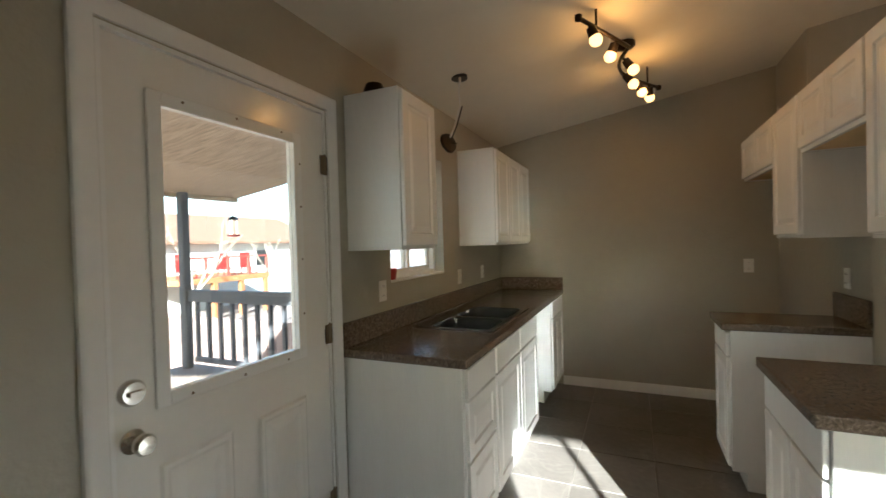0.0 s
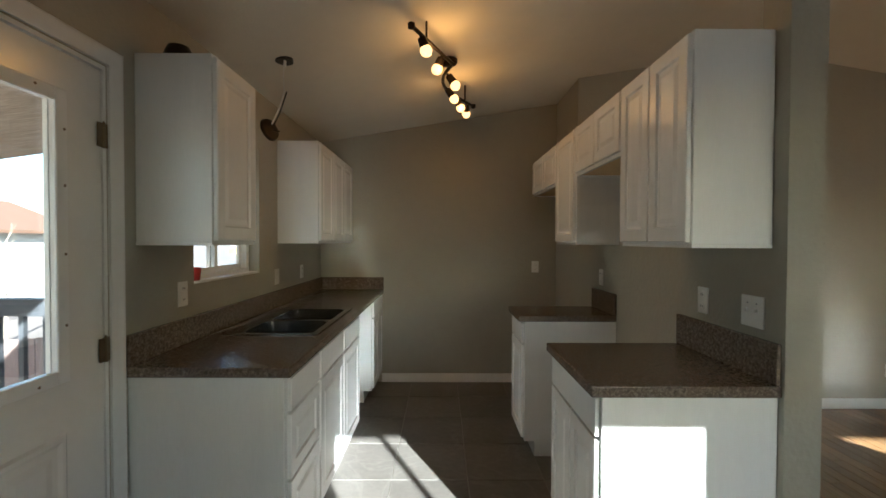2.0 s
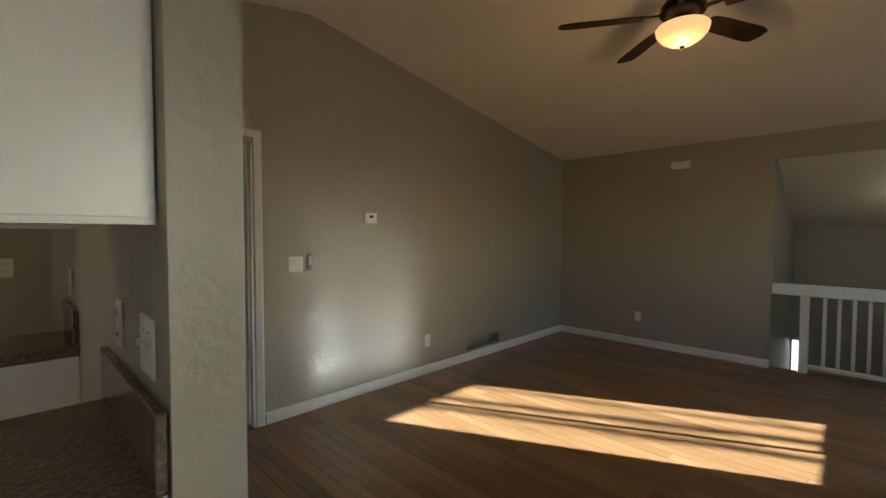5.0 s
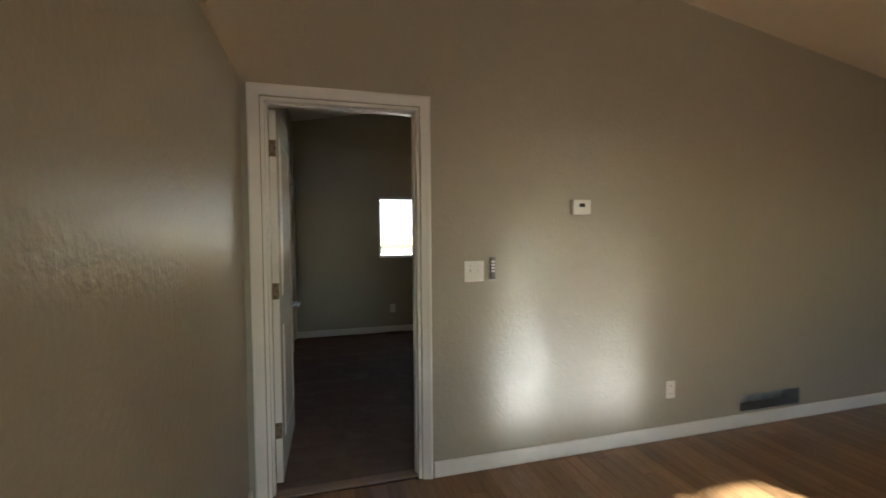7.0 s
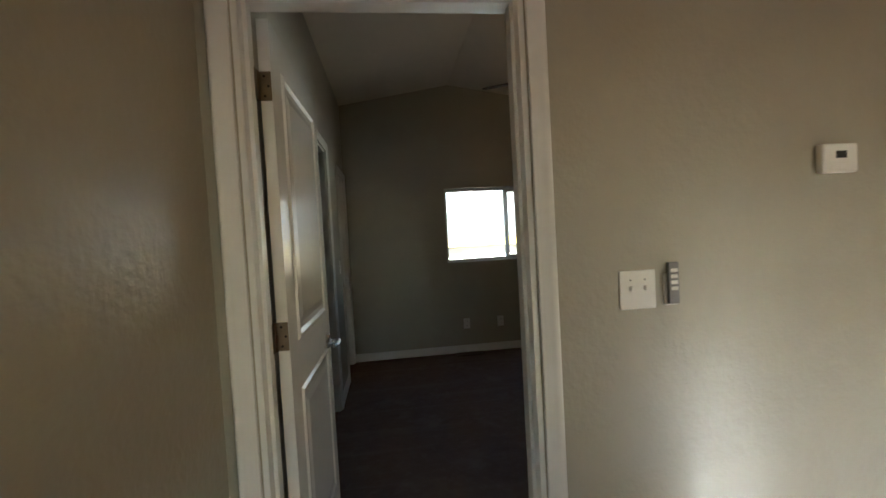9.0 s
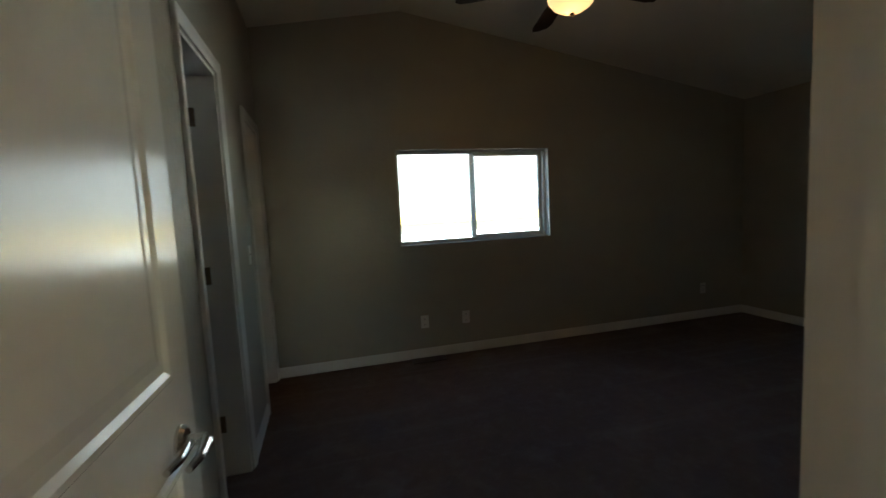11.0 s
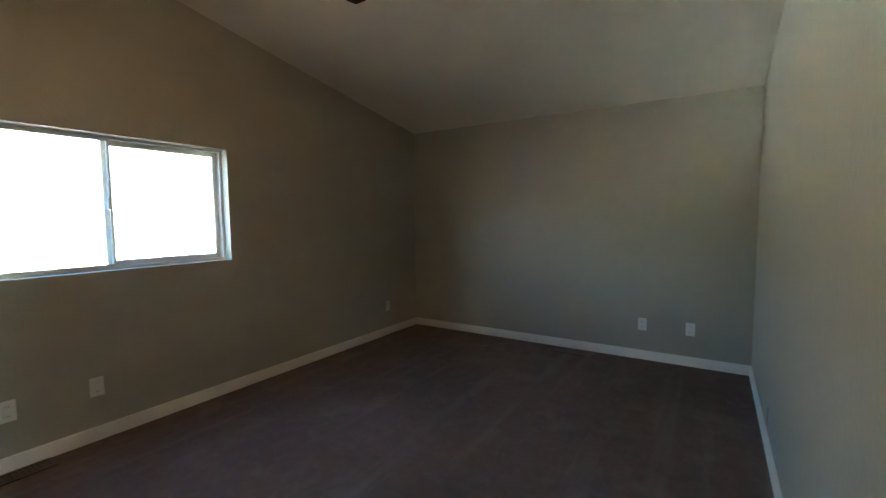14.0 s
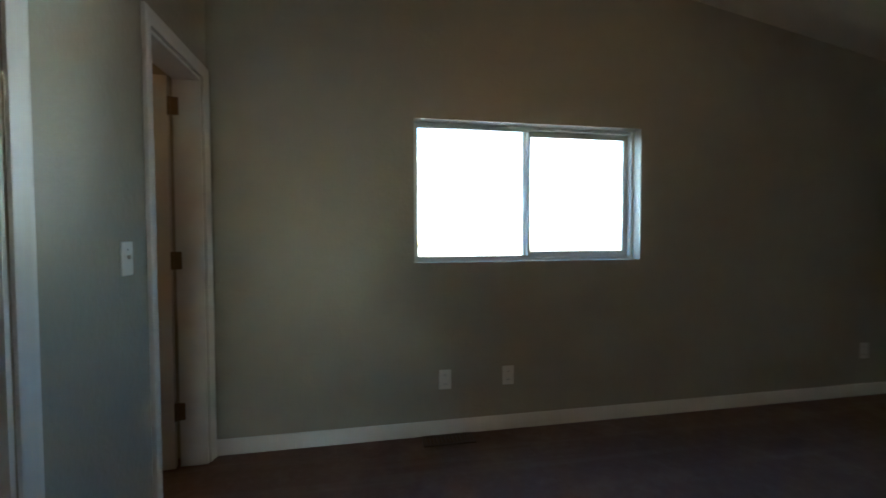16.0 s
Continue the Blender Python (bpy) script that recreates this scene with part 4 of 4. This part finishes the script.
part("wire", tube([Vector((0.06, 0.0, 0.01)), Vector((0.1, 0.06, 0.02)), Vector((0.09, 0.14, 0.008))], 0.005), PLASTIC, cp)
rc = thing("red_cup", "small red plastic cup on the kitchen window sill", "cup", at=(-0.05, 2.712, w_win[2] + 0.0125))
part("cup", merge(lathe([(0.038, 0), (0.046, 0.065), (0.043, 0.065), (0.036, 0.004)], 20)), RED, rc, "", True)

hl = thing("ceiling_light", "flush amber ceiling light in the stairwell", "ceiling light", at=(8.6, 0.712, 1.852))
tilt = Matrix.Rotation(math.atan(0.418), 4, "Y")
part("base", lathe([(0.15, 0.0), (0.15, -0.02), (0.135, -0.03)], 28, tilt), BRONZE, hl, "", True)
part("glass_dome", lathe([(0.13, -0.03), (0.115, -0.06), (0.07, -0.085), (0.01, -0.092)], 28, tilt), BOWL, hl, "lit amber glass dome", True)
hlamp = bpy.data.lights.new("hall_bulb", "POINT")
hlamp.energy, hlamp.color, hlamp.shadow_soft_size = 0.16, (1, 0.85, 0.6), 0.08
ho = new("hall_bulb_light", hlamp)
ho.location = (8.5, 0.712, 1.66)
bl_ = thing("vanity_light", "warm vanity light inside the bathroom", "wall light", at=(1.3, 7.70, 2.1))
part("backplate", box(-0.25, 0.25, -0.02, 0.0, -0.05, 0.05, 0.004), BRONZE, bl_)
for i in range(3):
    bm = bmesh.new()
    bmesh.ops.create_uvsphere(bm, u_segments=14, v_segments=8, radius=0.045, matrix=Matrix.Translation((-0.17 + 0.17 * i, -0.07, -0.02)))
    part("globe", bm, VANITY, bl_, "", True)

# ---- stair railing ----
rl = thing("stair_railing", "white painted wooden stair railing with a deep top rail", "railing")
part("handrail", box(7.70, 7.80, 0.76, 1.797, 0.775, 0.885, 0.008, 2), TRIM, rl)
for y_ in (0.80, 1.50):
    part("newel", box(7.715, 7.785, y_, y_ + 0.07, -0.004, 0.7745, 0.005, 2), TRIM, rl)
part("bottom_rail", box(7.72, 7.78, 0.872, 1.498, 0.05, 0.085, 0.004), TRIM, rl)
for i in range(5):
    y_ = 0.965 + i * 0.105
    part("baluster", boxes((7.736, 7.764, y_ - 0.014, y_ + 0.014, 0.0855, 0.7745)), TRIM, rl)

# ---- outside: deck, roof, fence, neighbours ----
structure("ground", boxes((-900, 900, -900, 900, -2.7, -2.4)), SNOW, "dry winter ground", "ground")
deck = thing("deck", "raised wooden deck with grey painted railing", "deck")
for i in range(28):
    x0 = -3.95 + i * 0.136
    part("deck_board", boxes((x0, x0 + 0.13, -1.5, 4.2, -0.06, -0.025)), DECKWOOD, deck)
part("joist", boxes((-3.9, -3.82, -1.4, 4.15, -0.3, -0.061), (-2.0, -1.92, -1.4, 4.15, -0.3, -0.061), (-0.4, -0.32, -1.4, 4.15, -0.3, -0.061)), DECKPAINT, deck)
for px, py in ((-3.86, 4.1), (-0.36, 4.1), (-3.86, -1.35), (-0.36, -1.35)):
    part("footing_post", boxes((px - 0.06, px + 0.06, py - 0.06, py + 0.06, -2.42, -0.3)), DECKPAINT, deck)
dr = thing("deck_railing", "dark grey painted deck railing with square balusters", "railing")
part("top_rail", boxes((-3.9, -0.15, 4.03, 4.12, 0.80, 0.94)), DECKPAINT, dr)
part("bottom_rail", boxes((-3.68, -0.15, 4.05, 4.09, 0.06, 0.12)), DECKPAINT, dr)
for i in range(17):
    x0 = -3.63 + 0.2 * i
    part("baluster", boxes((x0 - 0.02, x0 + 0.02, 4.05, 4.09, 0.12, 0.80)), DECKPAINT, dr)
po = thing("porch_post", "dark grey painted porch post", "post")
part("post", box(-3.845, -3.745, 3.99, 4.09, -0.025, 2.15, 0.01), DECKPAINT, po)
structure("porch_roof", prism([(-3.9, 2.155), (-0.14, 2.70), (-0.14, 2.85), (-3.9, 2.3)], "y", -1.8, 4.95), SOFFIT, "porch roof with a rough-sawn wooden soffit", "roof")
structure("porch_fascia", boxes((-3.99, -3.9, -1.8, 4.95, 2.10, 2.32)), SOFFIT, "weathered wooden fascia board", "trim")
fe = thing("garden_fence", "pale pinkish board fence between the gardens", "fence")
for i in range(60):
    part("board", boxes((-13.0 + i * 0.31, -12.72 + i * 0.31, 9.0, 9.03, -2.42, -0.55 + 0.02 * (i % 3))), FENCE, fe)
for i in range(50):
    part("board", boxes((-13.05, -13.02, -6.5 + i * 0.31, -6.22 + i * 0.31, -2.42, -0.55)), FENCE, fe)


def house(name, label, x0, x1, y0, y1, zw, zr, roof_mat, windows, along="y"):
    h = thing(name, label, "house")
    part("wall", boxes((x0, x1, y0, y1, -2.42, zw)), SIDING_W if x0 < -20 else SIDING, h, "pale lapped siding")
    o = 0.6
    if along == "y":
        mx = (x0 + x1) / 2
        bm = prism([(x0 - o, zw - 0.1), (mx, zr), (x1 + o, zw - 0.1), (x1 + o, zw + 0.08), (mx, zr + 0.2), (x0 - o, zw + 0.08)], "y", y0 - o, y1 + o)
    else:
        my = (y0 + y1) / 2
        bm = prism([(y0 - o, zw - 0.1), (my, zr), (y1 + o, zw - 0.1), (y1 + o, zw + 0.08), (my, zr + 0.2), (y0 - o, zw + 0.08)], "x", x0 - o, x1 + o)
    part("roof", bm, roof_mat, h)
    for wx0, wx1, wy0, wy1, wz0, wz1 in windows:
        ww = part("window", boxes((wx0, wx1, wy0, wy1, wz0, wz1)), BLACKPL, h)
    return h


house("neighbour_house", "pale house with a tan shingle roof beyond the garden", -34, -24, 8, 30, 1.9, 3.9, ROOF, [(-24.02, -23.95, 12, 13, 0.2, 1.3), (-24.02, -23.95, 23.5, 24.5, 0.2, 1.3)])
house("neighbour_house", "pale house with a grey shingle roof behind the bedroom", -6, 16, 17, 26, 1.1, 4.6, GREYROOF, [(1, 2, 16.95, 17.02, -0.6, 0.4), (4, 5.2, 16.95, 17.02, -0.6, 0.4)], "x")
yf = thing("yellow_gutter", "yellow fascia along the neighbour's eave", "gutter")
part("fascia", boxes((-6.6, 16.6, 16.3, 16.38, 0.93, 1.16)), YELLOW, yf)
nd = thing("red_deck", "orange-red stained raised deck of the neighbour", "deck")
part("platform", boxes((-24.0, -19.5, 14.6, 20.4, -0.38, -0.08)), CEDAR, nd, "orange stained deck edge")
for i in range(4):
    part("post", boxes((-19.75, -19.5, 14.8 + i * 1.75, 15.05 + i * 1.75, -2.42, -0.38)), CEDAR, nd)
for i in range(5):
    part("rail_post", boxes((-19.62, -19.5, 14.7 + i * 1.38, 14.84 + i * 1.38, -0.08, 0.95)), REDWOOD, nd)
part("rail", boxes((-19.66, -19.5, 14.6, 20.4, 0.95, 1.05)), REDWOOD, nd)
for i, y_ in enumerate((15.5, 17.9, 19.5)):
    ch = thing("deck_chair", "red plastic deck chair on the neighbour's deck", "chair", "deck chairs", at=(-20.2, y_, -0.08))
    part("seat", box(-0.3, 0.3, -0.4, 0.4, 0.36, 0.42, 0.02), RED, ch)
    part("backrest", box(-0.36, -0.3, -0.4, 0.4, 0.42, 1.3, 0.02), RED, ch)
    for sx in (-0.27, 0.23):
        for sy in (-0.38, 0.33):
            part("leg", boxes((sx, sx + 0.05, sy, sy + 0.05, 0, 0.36)), RED, ch)
fd = thing("bird_feeder", "hanging clear bird feeder with a dark lid and red tray", "bird feeder", at=(-3.78, 4.75, 1.63))
part("tube", lathe([(0.05, 0.0), (0.05, 0.2)], 16), GLASS, fd, "", True)
part("lid", lathe([(0.07, 0.2), (0.05, 0.24), (0.01, 0.26)], 16), BLACKPL, fd, "", True)
part("tray", lathe([(0.05, -0.03), (0.09, -0.02), (0.09, 0.0)], 16), RED, fd, "", True)
part("cord", rod((0, 0, 0.25), (0, 0, 0.57), 0.004), BLACKPL, fd)
tp = thing("blue_tarp", "blue tarpaulin heap in the neighbour's garden", "tarpaulin", at=(-12, 16.5, -2.41))
bm = bmesh.new()
bmesh.ops.create_icosphere(bm, subdivisions=3, radius=1.0)
for v in bm.verts:
    v.co = Vector((v.co.x * 0.9, v.co.y * 0.9, max(0, v.co.z) * 1.4)) * (1 + 0.2 * noise.noise(v.co * 2))
part("tarp", bm, BLUE, tp)


def bare_tree(x, y, zb, height, seed, label):
    rnd = random.Random(seed)
    t = thing("bare_tree", label, "tree", at=(x, y, zb))
    trunk, twigs = [], []
    def grow(p, dvec, length, r, depth):
        q = p + dvec * length
        (trunk if depth < 2 else twigs).append(rod(p, q, r, r * 0.7, 7 if depth < 2 else 5))
        if depth >= 5:
            return
        for _ in range(2 if depth else 3):
            nd_ = (dvec + Vector((rnd.uniform(-1, 1), rnd.uniform(-1, 1), rnd.uniform(-0.1, 0.7))) * 0.65).normalized()
            grow(q, nd_, length * rnd.uniform(0.6, 0.82), r * 0.62, depth + 1)
    grow(Vector((0, 0, 0)), Vector((0.02, 0.01, 1)).normalized(), height * 0.33, height * 0.016, 0)
    part("trunk", merge(*trunk), BARK, t)
    part("crown", merge(*twigs), BARK, t)


bare_tree(-16.5, 13.2, -2.42, 5.5, 3, "bare winter tree with pale bark")
bare_tree(-15.0, 16.5, -2.42, 4.8, 8, "bare winter tree with pale bark")



def slender_tree(x, y, zb, height, r, seed):
    """A young bare aspen: one slim trunk with short side twigs."""
    rnd = random.Random(seed)
    t = thing("bare_tree", "slim bare winter tree south of the house", "tree", "south trees", at=(x, y, zb))
    n = 9
    pts = [Vector((rnd.uniform(-0.02, 0.02) * k, rnd.uniform(-0.02, 0.02) * k, height * k / n)) for k in range(n + 1)]
    part("trunk", merge(*[rod(pts[k], pts[k + 1], r * (1 - 0.6 * k / n), r * (1 - 0.6 * (k + 1) / n), 8) for k in range(n)]), BARK, t)
    tw = []
    for k in range(5, n):
        for _ in range(2):
            a = rnd.uniform(0, 6.28)
            tw.append(rod(pts[k], pts[k] + Vector((math.cos(a) * 0.5, math.sin(a) * 0.5, 0.5)), 0.012, 0.004, 5))
    part("crown", merge(*tw), BARK, t)


for sx_, sr_, sd_ in ((10.36, 0.085, 1), (9.97, 0.08, 2), (10.62, 0.045, 3)):
    slender_tree(sx_, -7.5, -2.41, 8.6, sr_, sd_)

# ---- floor pieces last ----
def tile_floor():
    p0 = 0.457
    meshes = {}
    fl = bpy.data.objects["floor"]
    nx0, ny0 = 0.92 - 3 * p0, 3.53 - 10 * p0
    for i in range(0, 9):
        for j in range(0, 15):
            x0, y0 = nx0 + i * p0 + 0.002, ny0 + j * p0 + 0.002
            x1, y1 = x0 + p0 - 0.004, y0 + p0 - 0.004
            x0, x1, y0, y1 = max(x0, -0.1), min(x1, 2.433), max(y0, S_OUT), min(y1, K_N + 0.01)
            if x1 - x0 < 0.01 or y1 - y0 < 0.01:
                continue
            w_, h_ = round(x1 - x0, 4), round(y1 - y0, 4)
            if (w_, h_) not in meshes:
                bm = bmesh.new()
                lo = [bm.verts.new(v) for v in ((0, 0, -0.004), (w_, 0, -0.004), (w_, h_, -0.004), (0, h_, -0.004))]
                hi = [bm.verts.new(v) for v in ((0.0015, 0.0015, 0), (w_ - 0.0015, 0.0015, 0), (w_ - 0.0015, h_ - 0.0015, 0), (0.0015, h_ - 0.0015, 0))]
                bm.faces.new(hi)
                for k in range(4):
                    bm.faces.new((lo[k], lo[(k + 1) % 4], hi[(k + 1) % 4], hi[k]))
                me = bpy.data.meshes.new("tile")
                bm.to_mesh(me)
                bm.free()
                me.materials.append(TILE)
                meshes[(w_, h_)] = me
            ob = new("tile", meshes[(w_, h_)])
            ob.location = (x0, y0, 0)
            ob.parent = fl


def plank_floor():
    fl = bpy.data.objects["floor_living"]
    rnd = random.Random(11)
    w_, lengths = 0.083, (0.7, 0.95, 1.2, 1.5)
    meshes = {}
    x = 2.437
    while x < 7.78:
        y = S_OUT - rnd.uniform(0, 0.8)
        ww = min(w_, 7.785 - x)
        while y < 4.195:
            ln = rnd.choice(lengths)
            y0, y1 = max(y, S_OUT), min(y + ln, 4.197)
            y += ln
            if y1 - y0 < 0.02:
                continue
            key = (round(ww, 3), round(y1 - y0, 2))
            if key not in meshes:
                a, b = ww - 0.0008, key[1] - 0.0008
                bm = bmesh.new()
                lo = [bm.verts.new(v) for v in ((0, 0, -0.004), (a, 0, -0.004), (a, b, -0.004), (0, b, -0.004))]
                hi = [bm.verts.new(v) for v in ((0.001, 0.001, 0), (a - 0.001, 0.001, 0), (a - 0.001, b - 0.001, 0), (0.001, b - 0.001, 0))]
                bm.faces.new(hi)
                for k in range(4):
                    bm.faces.new((lo[k], lo[(k + 1) % 4], hi[(k + 1) % 4], hi[k]))
                me = bpy.data.meshes.new("plank")
                bm.to_mesh(me)
                bm.free()
                me.materials.append(OAK)
                meshes[key] = me
            ob = new("plank", meshes[key])
            ob.location = (x, y0, 0)
            ob.parent = fl
        x += w_


tile_floor()
plank_floor()
